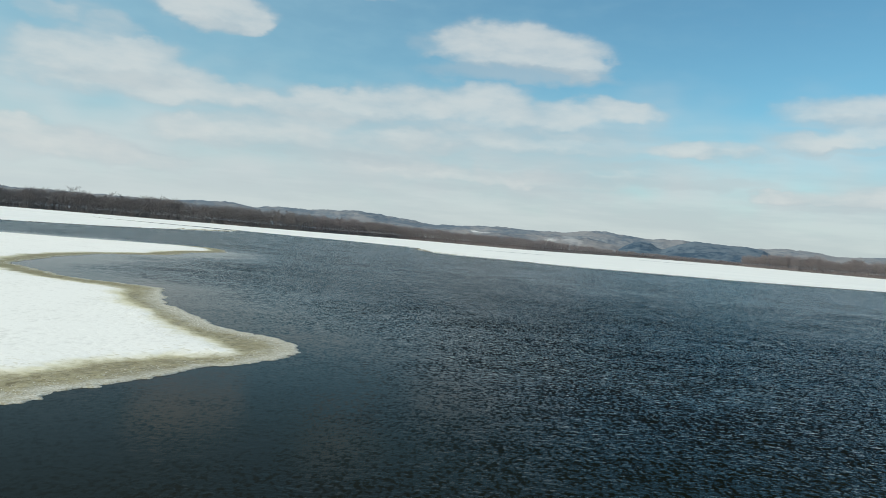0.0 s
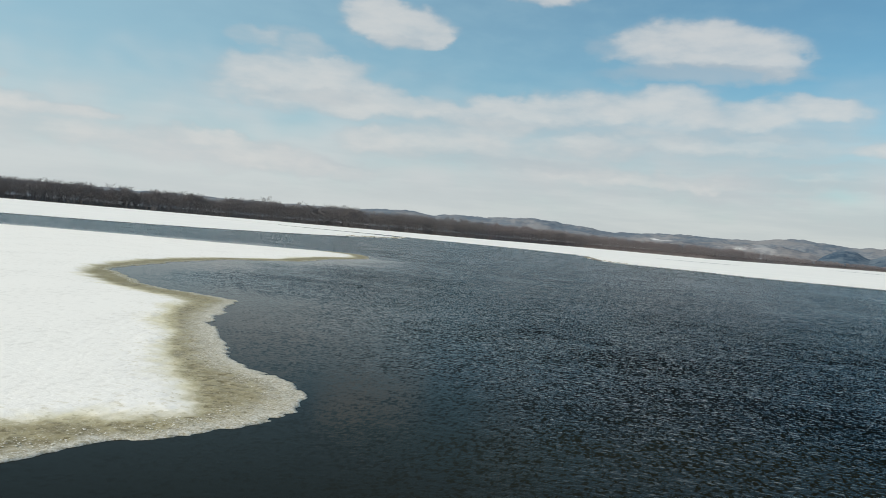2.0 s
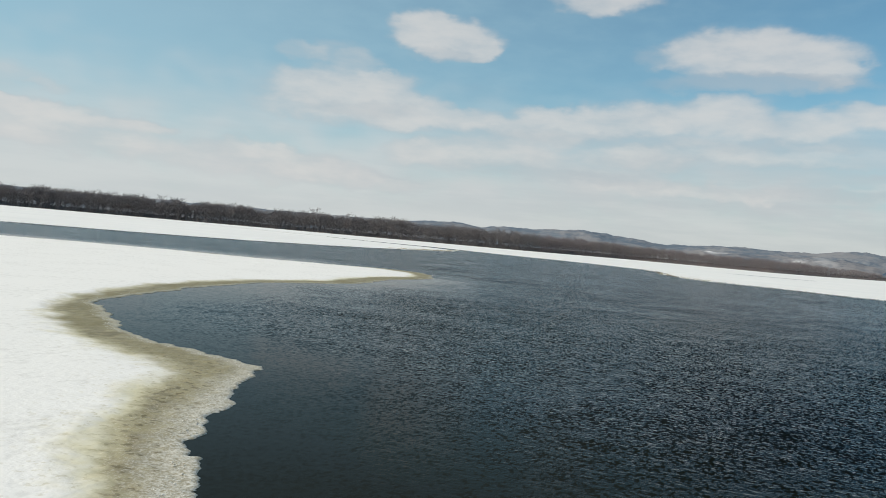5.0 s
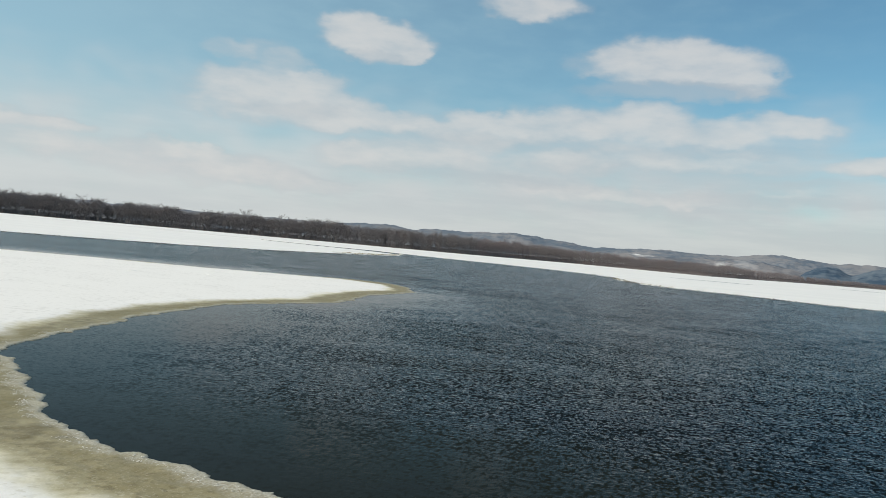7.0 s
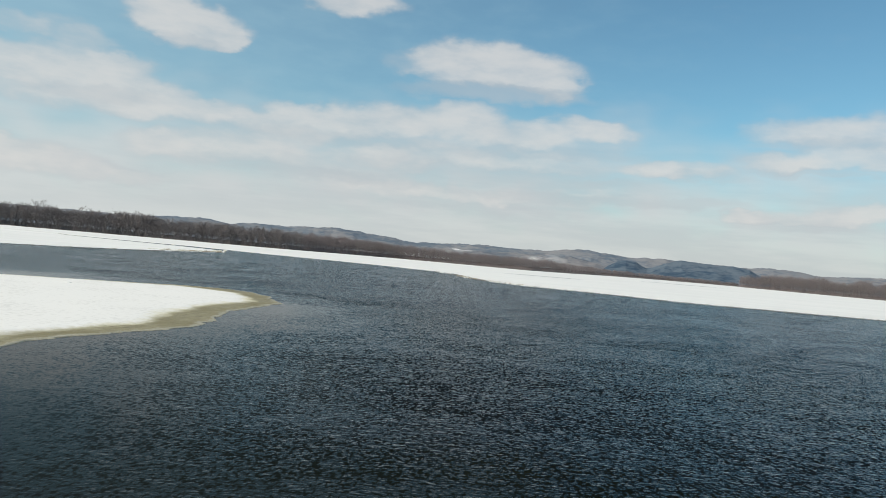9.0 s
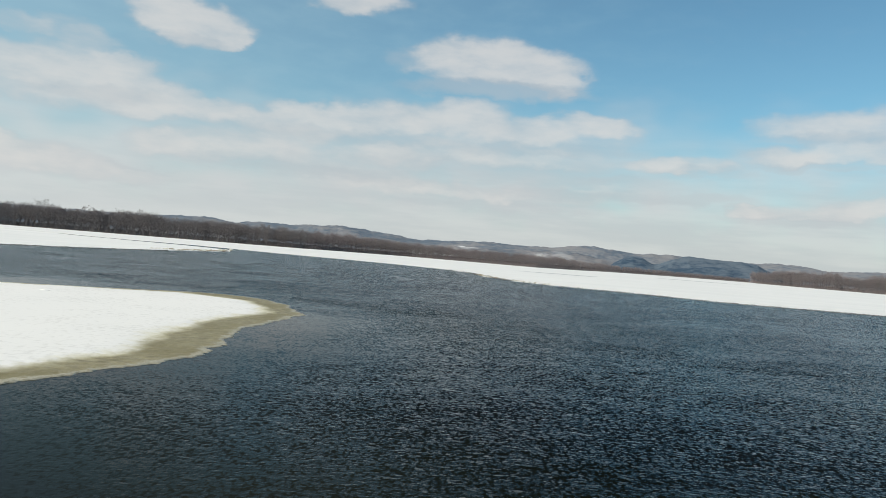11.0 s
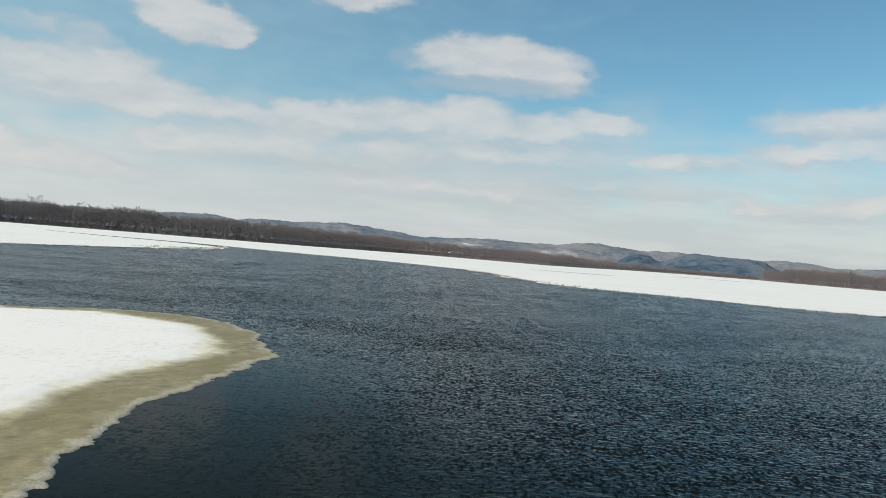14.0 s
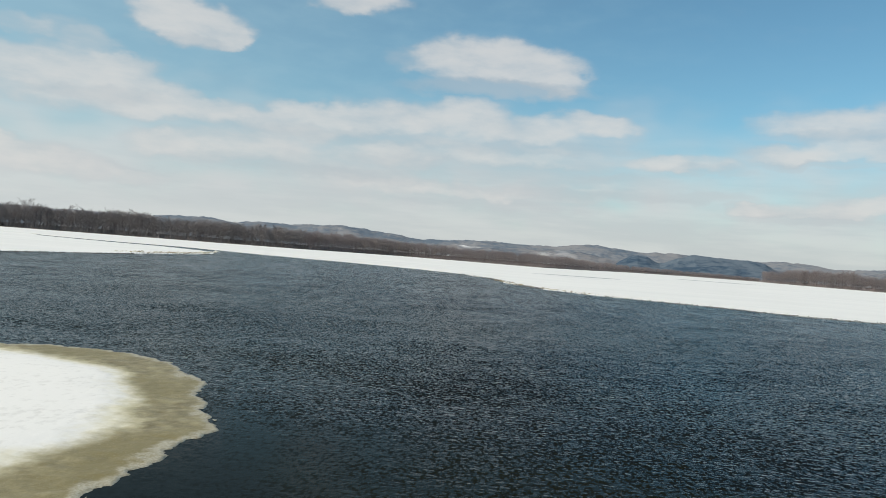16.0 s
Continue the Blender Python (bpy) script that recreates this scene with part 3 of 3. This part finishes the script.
def slab(name, edge, closing, thick, material, label, category, group="", kind="structure", z=0.0):
    """A flat slab of ice: a ragged edge and a straight closing line, with its side walls."""
    bm = bmesh.new()
    ring = edge + closing
    top = [bm.verts.new((x, y, z + thick)) for x, y in ring]
    low = [bm.verts.new((x, y, z - 0.2)) for x, y in ring]
    face = bm.faces.new(top)
    for i in range(len(ring)):
        bm.faces.new((top[i - 1], low[i - 1], low[i], top[i]))
    face.normal_update()
    if face.normal.z < 0:
        bmesh.ops.reverse_faces(bm, faces=bm.faces[:])
    bmesh.ops.triangulate(bm, faces=[face])
    me = bpy.data.meshes.new(name)
    bm.to_mesh(me)
    bm.free()
    me.materials.append(material)
    return tagged(new(name, me), label, category, group, kind)


FAR_EDGE = [(-118, 574), (-99, 561), (-80, 548), (-62, 538), (-48, 527), (-34, 515), (-18, 502), (-3, 477), (5, 450), (9, 416), (12, 386), (18, 370), (30, 354), (50, 340), (70, 322), (100, 316),
            (140, 313), (215, 335), (330, 380), (600, 430)]
TONGUE = [(-900, 60), (-500, 150), (-300, 218), (-210, 256), (-165, 285), (-145, 310), (-130, 345), (-121, 390), (-118, 440), (-114, 488)]
CREVICE_FAR = [(-118, 574), (-140, 598), (-172, 624), (-210, 632), (-270, 664), (-300, 694)]


def build_far_ice():
    edge = ragged(list(reversed(CREVICE_FAR)) + FAR_EDGE[1:], 5, 4.0, 3.0)
    closing = [(2400, 700), (4800, 1500), (4800, 4850), (-4800, 4850), (-4800, 1500), (-1400, 900), (-700, 800), (-400, 730)]
    slab("far_ice_field", edge, closing, 0.16, FAR_SNOW, "flat snow-covered ice reaching to the wooded shore", "ice")
    edge = ragged(TONGUE, 5, 4.0, 8.0)
    back = [(-121, 516), (-138, 552), (-170, 584), (-211, 602), (-269, 645), (-300, 690), (-400, 726), (-700, 796), (-1400, 896), (-2400, 900), (-2400, 100)]
    slab("ice_tongue", edge, back, 0.14, FAR_SNOW, "long snow-covered ice tongue beside open water", "ice")
    for name, line, width in (("far_ice_rim", FAR_EDGE, 2.2), ("tongue_rim", TONGUE, 1.8)):
        front = ragged([(x + width * 0.3, y - width) for x, y in line], 2.5, 3.0, 12.0)
        slab("ice_rim", front, [(x, y + 2.5) for x, y in reversed(line)], 0.05, RIM_ICE, "thin grey wet ice along the edge of the snow", "ice rim")


def blot(name, cx, cy, rx, ry, turn, z, material, label, category):
    bm = bmesh.new()
    n = 60
    rim = []
    for i in range(n):
        t = 2 * math.pi * i / n
        r = 1 + 0.5 * noise.fractal((math.cos(t) * 1.4 + cx, math.sin(t) * 1.4, 0.3), 1.0, 2.0, 3)
        x, y = rx * r * math.cos(t), ry * r * math.sin(t)
        c, s = math.cos(turn), math.sin(turn)
        rim.append(bm.verts.new((cx + c * x - s * y, cy + s * x + c * y, z)))
    bm.faces.new(rim)
    bmesh.ops.triangulate(bm, faces=bm.faces[:])
    me = bpy.data.meshes.new(name)
    bm.to_mesh(me)
    bm.free()
    me.materials.append(material)
    return tagged(new(name, me), label, category, kind="structure")


build_water()
build_sheet()
build_far_ice()


def build_rubble():
    """Small frozen lumps on the crust of the slushy rim."""
    rng = random.Random(7)
    shape = [(1, 0, 0), (-1, 0, 0), (0, 1, 0), (0, -1, 0), (0, 0, 1), (0, 0, -0.6)]
    sides = [(0, 2, 4), (2, 1, 4), (1, 3, 4), (3, 0, 4), (2, 0, 5), (1, 2, 5), (3, 1, 5), (0, 3, 5)]
    spots = []
    while len(spots) < 3600:
        spots += [(rng.uniform(-34, 14.5), rng.uniform(42, 112)) for _ in range(6000)]
        px, py = np.array(spots).T
        d = ragged_rim(px, py)
        keep = (d > 0.3) & (d < 0.9 + 1.2 * ramp(-py, -72.0, -58.0)) & (fractal(px * 0.9, py * 0.9, 3) > -0.25)
        spots = [s for s, k in zip(spots, keep) if k]
    verts, tris = [], []
    for x, y in spots[:3600]:
        size, turn = rng.choice((0.02, 0.025, 0.03, 0.035, 0.05)), rng.uniform(0, 6.3)
        c, s, n = math.cos(turn) * size, math.sin(turn) * size, len(verts)
        for a, b, h in shape:
            k = rng.uniform(0.6, 1.25)
            verts.append((x + (c * a - s * b) * k, y + (s * a + c * b) * k, 0.065 + h * size * k * 0.28))
        tris += [(n + i, n + j, n + m) for i, j, m in sides]
    me = mesh_from("ice_rubble", verts, tris, [RUBBLE], smooth=False)
    return tagged(new("ice_rubble", me), "small pale frozen lumps scattered over the slushy rim", "ice rubble", kind="stuff")


def snow_lump(x, y, long, tall, turn, seed):
    """A wind-carved lump of old snow frozen on the ice."""
    rng = random.Random(seed)
    bm = bmesh.new()
    bmesh.ops.create_icosphere(bm, subdivisions=3, radius=1.0)
    for v in bm.verts:
        q = v.co * 1.7
        bulge = 1 + 0.35 * float(fractal(np.array([q.x + q.z * 0.6 + seed * 3.1]), np.array([q.y + q.z]), 3)[0])
        v.co = Vector((v.co.x * long * bulge, v.co.y * long * 0.45 * bulge, v.co.z * tall * bulge))
    bm.transform(Matrix.Translation((x, y, 0.12)) @ Matrix.Rotation(radians(turn), 4, "Z"))
    me = bpy.data.meshes.new("snow_lump")
    bm.to_mesh(me)
    bm.free()
    me.materials.append(FAR_SNOW)
    for p in me.polygons:
        p.use_smooth = True
    return tagged(new("snow_lump", me), "small wind-carved lump of old snow on the ice", "snow lump", "snow lumps on the ice")


def build_edge_lumps(name, line, count, band, size, rise, material, label, seed):
    """Added lumps strewn along an edge, mostly in place of resting birds; band: how far they lie over it, to and fro.
    """
    rng = random.Random(seed)
    shape = [(1, 0, 0), (0.3, 0.9, 0), (-0.8, 0.6, 0), (-0.7, -0.7, 0), (0.4, -0.9, 0), (0.1, 0.1, 1)]
    sides = [(0, 1, 5), (1, 2, 5), (2, 3, 5), (3, 4, 5), (4, 0, 5)]
    spans = [math.dist(a, b) for a, b in zip(line, line[1:])]
    verts, tris = [], []
    for _ in range(count):
        i = rng.choices(range(len(spans)), spans)[0]
        f, (ax, ay), (bx, by) = rng.random(), line[i], line[i + 1]
        off = rng.uniform(*band) * rng.random()
        x, y = ax + (bx - ax) * f + off * 0.35 + rng.gauss(0, 0.8), ay + (by - ay) * f - off + rng.gauss(0, 0.8)
        s, turn, n = size * rng.uniform(0.5, 1.5), rng.uniform(0, 6.3), len(verts)
        c, d = math.cos(turn) * s, math.sin(turn) * s
        for a, b, h in shape:
            k = rng.uniform(0.7, 1.2)
            verts.append((x + (c * a - d * b) * k, y + (d * a + c * b) * k, -0.02 + rise * h * s * k + (0.16 if off < -0.3 else 0.0)))
        tris += [(n + i, n + j, n + m) for i, j, m in sides]
    me = mesh_from(name, verts, tris, [material], smooth=False)
    return tagged(new(name, me), label, "broken ice", kind="stuff")


build_rubble()
# Dark lumps in place of the birds that line both snow edges.
build_edge_lumps("flock_stand_in", FAR_EDGE[7:], 4200, (0, 7), 0.30, 0.75, FLOCK_DARK, "dark lumps standing in for birds along the far snow edge", 31)
build_edge_lumps("flock_stand_in", TONGUE[1:], 3000, (0, 3.5), 0.30, 0.75, FLOCK_DARK, "dark lumps standing in for birds along the snowy tongue", 32)
# Pale and tan lumps in place of the flock sitting on the tongue's tip.
build_edge_lumps("added_lumps", [(-128, 420), (-122, 455), (-120, 492), (-124, 520), (-128, 548)], 95, (-9, 9), 0.75, 0.7, RUBBLE, "pale lumps standing in for birds at the tongue's tip", 33)
build_edge_lumps("added_lumps", [(-126, 425), (-121, 455), (-119, 492), (-122, 515)], 150, (-6, 7), 0.6, 0.7, TAN_LUMP, "tan lumps standing in for birds at the tongue's tip", 34)
# Tan lumps on the corner of the far ice field.
build_edge_lumps("added_lumps", [(8, 418), (12, 388), (18, 370), (28, 356)], 60, (-5, 4), 0.55, 0.6, TAN_LUMP, "tan lumps on a corner of the far ice", 35)
snow_lump(-64.5, 165, 0.75, 0.17, 15, 1)
snow_lump(-57.3, 173.5, 0.6, 0.15, -20, 2)
snow_lump(-55, 186, 0.55, 0.16, 5, 3)
blot("bare_ice_patch", 82, 640, 34, 9, 0.25, 0.166, BARE_ICE, "dark streak of bare wet ice in the snow", "bare ice")
blot("bare_ice_patch", 300, 980, 60, 16, 0.35, 0.166, BARE_ICE, "faint streak of bare wet ice in the snow", "bare ice")


# ---- the wooded shore ----
# Azimuth seen from the middle of the river, distance of the bank, height of the trees.
SHORE = [(-66, 1250, 30.5), (-47, 1250, 31.5), (-30, 1160, 30.5), (-20, 1110, 29.5), (-15, 1080, 26.5), (-10, 1070, 25), (-6, 1130, 24), (-2, 1180, 21), (2, 1140, 18),
         (8, 1060, 17), (11, 1200, 15), (14, 1500, 13), (18, 1800, 11), (23, 1900, 9)]
SHORE_EAST = [(23.2, 1800, 27), (24, 1740, 30), (27, 1620, 29), (33, 1500, 27), (45, 1400, 27), (60, 1350, 27)]
MID = (-8.0, 84.0)


def shore_at(line, az):
    table = np.array(line, float)
    return float(np.interp(az, table[:, 0], table[:, 1])), float(np.interp(az, table[:, 0], table[:, 2]))


def polar(az, dist):
    return MID[0] + dist * math.sin(radians(az)), MID[1] + dist * math.cos(radians(az))


def prong(a, b, ra, rb, sides):
    """A tapered prong from a to b: corners and triangles."""
    a, b = np.array(a, float), np.array(b, float)
    axis = (b - a) / (np.linalg.norm(b - a) + 1e-9)
    side = np.cross(axis, (0.3, 0.9, 0.2))
    side /= np.linalg.norm(side)
    other = np.cross(axis, side)
    ring = [math.cos(2 * math.pi * i / sides) * side + math.sin(2 * math.pi * i / sides) * other for i in range(sides)]
    verts = [a + ra * r for r in ring] + ([b + rb * r for r in ring] if rb > 0 else [b])
    tris = []
    for i in range(sides):
        j = (i + 1) % sides
        if rb > 0:
            tris += [(i, j, sides + j), (i, sides + j, sides + i)]
        else:
            tris.append((i, j, sides))
    return verts, tris


def sliver(a, b, width, rng):
    """A twig: one narrow triangle."""
    t = rng.uniform(0, math.pi)
    side = np.array([math.cos(t) * width, math.sin(t) * width, rng.uniform(-0.5, 0.5) * width])
    return [a - side, a + side, b], [(0, 1, 2)]


def join(pieces):
    verts, tris, n = [], [], 0
    for v, t in pieces:
        verts += v
        tris += [tuple(i + n for i in f) for f in t]
        n += len(v)
    return np.array(verts), np.array(tris, np.int32)


def bare_tree(seed, slim=1.0):
    """A leafless tree one unit high: trunk, limbs and twigs, each as (corners, triangles)."""
    rng = random.Random(seed)
    lean = (rng.uniform(-0.04, 0.04), rng.uniform(-0.04, 0.04))
    fork = rng.uniform(0.13, 0.26)
    spot = lambda h: np.array([lean[0] * h, lean[1] * h, h])
    trunk = [prong(spot(-0.03), spot(fork), 0.009, 0.007, 5), prong(spot(fork), spot(0.80), 0.007, 0.0015, 4)]
    limbs, twigs = [], []
    for i in range(16):
        h = fork + (0.84 - fork) * (i / 15) ** 0.8
        turn = i * 2.4 + rng.uniform(-0.5, 0.5)
        reach = slim * rng.uniform(0.15, 0.25) * (1.10 - 0.42 * (h - fork) / (1 - fork))
        rise = rng.uniform(0.08, 0.19) * (1.25 - 0.6 * h)
        start = spot(h)
        end = start + (math.cos(turn) * reach, math.sin(turn) * reach, rise)
        limbs.append(prong(start, end, 0.0040, 0.0010, 3))
        for k in range(5):
            f = 0.2 + 0.8 * k / 4
            at = start + (end - start) * f
            t2 = turn + rng.uniform(-1.1, 1.1)
            out = at + np.array([math.cos(t2) * 0.06 * slim, math.sin(t2) * 0.06 * slim, rng.uniform(0.04, 0.11)])
            twigs.append(sliver(at, out, 0.0055, rng))
            for _ in range(5):
                t3 = rng.uniform(0, 6.3)
                tip = out + np.array([math.cos(t3) * 0.055, math.sin(t3) * 0.055, rng.uniform(0.0, 0.055)])
                mid = at + (out - at) * rng.uniform(0.5, 1.0)
                twigs.append(sliver(mid, tip, 0.0050, rng))
    return join(trunk), join(limbs), join(twigs)


def scatter(name, line, first, last, rows, gap, seed, twig, label):
    """Woods too dense to count: bare trees merged into one mesh."""
    rng = random.Random(seed)
    kinds = [bare_tree(seed * 50 + n, 0.8 + 0.1 * (n % 5)) for n in range(6)]
    verts, tris, slots, count = [], [], [], 0
    az = first
    while az < last:
        dist, tall = shore_at(line, az)
        tall *= 1 + 0.28 * float(fractal(np.array([az * 1.7 + seed]), np.array([0.5]), 3)[0])
        for row in range(rows):
            if rng.random() < 0.06:
                continue
            x, y = polar(az + rng.uniform(-0.5, 0.5) * gap / dist * 57.3, dist + 6 + row * 9 + rng.uniform(-4, 4))
            h = tall * rng.uniform(0.80, 1.03) * (0.72 if row == 0 else 1.0)
            turn, wide = rng.uniform(0, 6.3), rng.uniform(0.9, 1.35)
            c, s = math.cos(turn) * wide, math.sin(turn) * wide
            for slot, (v, t) in enumerate(rng.choice(kinds)):
                w = np.empty_like(v)
                w[:, 0] = (c * v[:, 0] - s * v[:, 1]) * h + x
                w[:, 1] = (s * v[:, 0] + c * v[:, 1]) * h + y
                w[:, 2] = v[:, 2] * h + 0.7
                verts.append(w)
                tris.append(t + count)
                slots.append(np.full(len(t), 0 if slot < 2 else 1))
                count += len(v)
            # brush at the foot
            for n in range(60):
                dx = rng.uniform(-4.0, 4.0)
                bx, by = x + dx, y + rng.uniform(-4, 4)
                if n < 28:
                    foot, tip = (bx, by, 0.4), (bx + rng.uniform(-3.0, 3.0), by, 0.7 + tall * rng.uniform(0.06, 0.30))
                else:
                    # twigs of the crown, thickest under its domed top
                    up = 0.7 + h * (0.97 - 0.02 * dx * dx) * rng.uniform(0.15, 1.0) ** 0.6
                    foot, tip = (bx, by, up), (bx + rng.uniform(-1.3, 1.3), by + rng.uniform(-1, 1), up + rng.uniform(-0.6, 0.7))
                v, t = sliver(np.array(foot), np.array(tip), 0.30 if n < 28 else 0.22, rng)
                verts.append(np.array(v))
                tris.append(np.array(t, np.int32) + count)
                slots.append(np.ones(len(t), int))
                count += len(v)
        az += gap / dist * 57.3
    me = mesh_from(name, np.concatenate(verts), np.concatenate(tris), [BARK, twig], smooth=False)
    me.polygons.foreach_set("material_index", np.concatenate(slots).astype(np.int32))
    return tagged(new(name, me), label, "woods", kind="stuff")


def build_bank(name, line, deep, tall, label):
    """The low bank that the woods stand on, or the dark slab added behind them."""
    front = [polar(az, d - 6) for az, d, _ in line]
    back = [polar(az, d + deep) for az, d, _ in reversed(line)]
    return slab(name, ragged(front, 12, 6.0, 4.0), back, tall, SOIL, label, "river bank")


for shore in (SHORE, SHORE_EAST):
    build_bank("shore_bank", shore, 260, 0.75, "low snowy bank with leaf litter under bare woods")
    # Dark slab added behind the trees to close bright gaps between the trunks.
    build_bank("wood_backing", [(az, d + 78, h) for az, d, h in shore], 170, 5.5, "dark backing slab added behind the bare shore woods")
scatter("bare_woods", SHORE, -62, -9, 7, 5.6, 1, TWIG, "dense grey-brown leafless woods on the river shore")
scatter("bare_woods", SHORE, -9, 11, 7, 4.6, 2, RED_TWIG, "lower reddish-brown leafless woods on the river shore")
scatter("willow_thicket", SHORE, 11, 23, 6, 4.6, 3, RED_TWIG, "low brown willow thicket on the far ice edge")
scatter("bare_woods", SHORE_EAST, 23.2, 55, 6, 5.6, 4, RED_TWIG, "brown leafless woods on a far point")


def lone_tree(seed, tall, bark, label):
    """A single bare tree at the front of the woods."""
    root = new("tree", None)
    for name, (v, t), mat in zip(("trunk", "limbs", "crown"), bare_tree(seed, 1.1), (bark, bark, TWIG)):
        me = mesh_from(name, v * tall, t, [mat], smooth=False)
        ob = new(name, me)
        ob.parent = root
    return tagged(root, label, "tree", "trees along the shore", "")


def build_front_trees():
    rng = random.Random(11)
    kinds = [lone_tree(900 + n, 26, BARK, "tall grey-brown leafless tree at the wood's edge") for n in range(3)]
    kinds += [lone_tree(950 + n, 22, PALE_BARK, "leafless tree with pale bark at the wood's edge") for n in range(2)]
    spots = [(-26.9, 1.24, 0), (-20.6, 1.12, 1), (-24.2, 1.1, 2), (-33.0, 1.12, 0), (-38.0, 1.15, 1), (-42.5, 1.1, 2), (-10.9, 1.1, 0)]
    spots += [(-5.0 + 0.6 * n + rng.uniform(-0.25, 0.25), rng.uniform(0.85, 1.1), 3 + n % 2) for n in range(9)]
    spots += [(-16 + 1.3 * n, rng.uniform(0.9, 1.08), n % 5) for n in range(7)]
    for n, (az, size, kind) in enumerate(spots):
        dist, tall = shore_at(SHORE, az)
        x, y = polar(az, dist + 3)
        m = pose(x, y, 0.7, 0, 0, rng.uniform(0, 360)) @ Matrix.Scale(size * tall / (26 if kind < 3 else 22), 4)
        if kinds[kind].location.length == 0:
            kinds[kind].matrix_basis = m
        else:
            made = copy_thing(kinds[kind], m)
            made.scale = m.to_scale()
    for n in range(8):
        az = 23.6 + n * 1.2
        dist, tall = shore_at(SHORE_EAST, az)
        x, y = polar(az, dist + 3)
        m = pose(x, y, 0.7, 0, 0, rng.uniform(0, 360)) @ Matrix.Scale(rng.uniform(0.85, 1.0) * tall / 26, 4)
        made = copy_thing(kinds[n % 3], m)
        made.scale = m.to_scale()


build_front_trees()


# ---- the bluffs ----
def build_hill(name, profile, radius, front, back, rough, material, label, seed):
    """A wooded ridge: crest elevations by azimuth, with gullied slopes in front and behind."""
    table = np.array(profile, float)
    az = np.arange(table[0, 0], table[-1, 0], 0.05)
    crest = np.tan(np.radians(np.interp(az, table[:, 0], table[:, 1]))) * radius + 7.4
    rows = np.r_[np.linspace(-1, 0, 34), np.linspace(0.12, 1, 6)]
    a, r = np.meshgrid(az, rows, indexing="ij")
    gully = fractal(a * 0.7 + seed, r * 1.2 + seed, 3)
    depth = radius + np.where(r < 0, r * front, r * back) + gully * 90 * np.sin(np.pi * np.clip(r + 1, 0, 1))
    shape = np.where(r < 0, ramp(r, -1.0, 0.02) ** 0.85, 1 - ramp(r, 0.0, 1.0))
    edge = np.minimum(1, np.minimum(a - table[0, 0], table[-1, 0] - a) / 1.0)
    z = crest[:, None] * shape * (1 + 0.22 * gully * np.sin(np.pi * np.clip(r + 1, 0, 1))) * np.clip(edge, 0, 1)
    z += rough * (1.6 * fractal(a * radius / 5700 + seed, r * front / 100, 3) + fractal(a * radius / 2300 + seed, r * front / 40, 2)) * ramp(shape, 0.1, 0.6) + 0.3
    x, y = MID[0] + depth * np.sin(np.radians(a)), MID[1] + depth * np.cos(np.radians(a))
    n, k = a.shape
    index = np.arange(n * k).reshape(n, k)
    quads = np.stack([index[:-1, :-1], index[:-1, 1:], index[1:, 1:], index[1:, :-1]], -1).reshape(-1, 4)
    me = mesh_from(name, np.stack([x, y, z], -1).reshape(-1, 3), quads[:, ::-1], [material])
    return tagged(new(name, me), label, "hill", "bluffs behind the river", "structure")


RIDGE = [
    (-66, 0.9), (-30, 1.0), (-22.39, 1.06), (-21.49, 1.05), (-20.58, 1.07), (-19.48, 1.13),
    (-17.99, 1.26), (-16.85, 1.3), (-15.69, 1.27), (-14.31, 1.08), (-13.33, 1.2), (-10.92, 1.32),
    (-9.9, 1.3), (-7.85, 1.47), (-6.19, 1.48), (-4.71, 1.35), (-2.59, 1.16), (-0.45, 0.94),
    (0.99, 1.01), (2.26, 1.11), (3.31, 1.17), (5.22, 1.16), (7.33, 1.15), (8.38, 1.13),
    (9.83, 1.23), (11.46, 1.42), (12.69, 1.45), (13.91, 1.35), (15.33, 1.19), (16.71, 1.29),
    (18.07, 1.29), (19.43, 1.18), (21.32, 1.12), (23.88, 1.12), (24.95, 1.2), (26.7, 1.14),
    (28.24, 0.97), (29.06, 1.0), (31.12, 1.11), (34, 1.08), (40, 1.0), (66, 0.9),
]
EVERGREEN = [
    (12.9, 0.0), (13.5, 0.15), (14.08, 0.5), (14.65, 0.81), (15.24, 0.94), (15.84, 0.84),
    (16.35, 0.62), (16.77, 0.5), (17.04, 0.58), (17.98, 0.98), (19.11, 1.26), (20.06, 1.23),
    (21.19, 1.12), (22.66, 1.14), (23.75, 1.04), (24.3, 0.7), (25.2, 0.3), (26, 0.0),
]
SNOWY = [(-6, 0.0), (-2, 0.55), (2, 0.75), (5, 0.7), (8, 0.85), (10, 0.95), (12, 0.8), (14, 0.4), (16, 0.0)]
KNOLL = [(27.5, 0.0), (29.5, 0.6), (31.2, 0.98), (33, 0.9), (36, 0.4), (38, 0.0)]
build_hill("bluff_ridge", RIDGE, 4200, 700, 420, 6.0, HILL, "long wooded bluff tinted grey-blue for distance haze", 2.0)
build_hill("evergreen_bluff", EVERGREEN, 3300, 620, 400, 5.0, HILL_DARK, "dark evergreen bluff with a blue haze tint", 9.0)
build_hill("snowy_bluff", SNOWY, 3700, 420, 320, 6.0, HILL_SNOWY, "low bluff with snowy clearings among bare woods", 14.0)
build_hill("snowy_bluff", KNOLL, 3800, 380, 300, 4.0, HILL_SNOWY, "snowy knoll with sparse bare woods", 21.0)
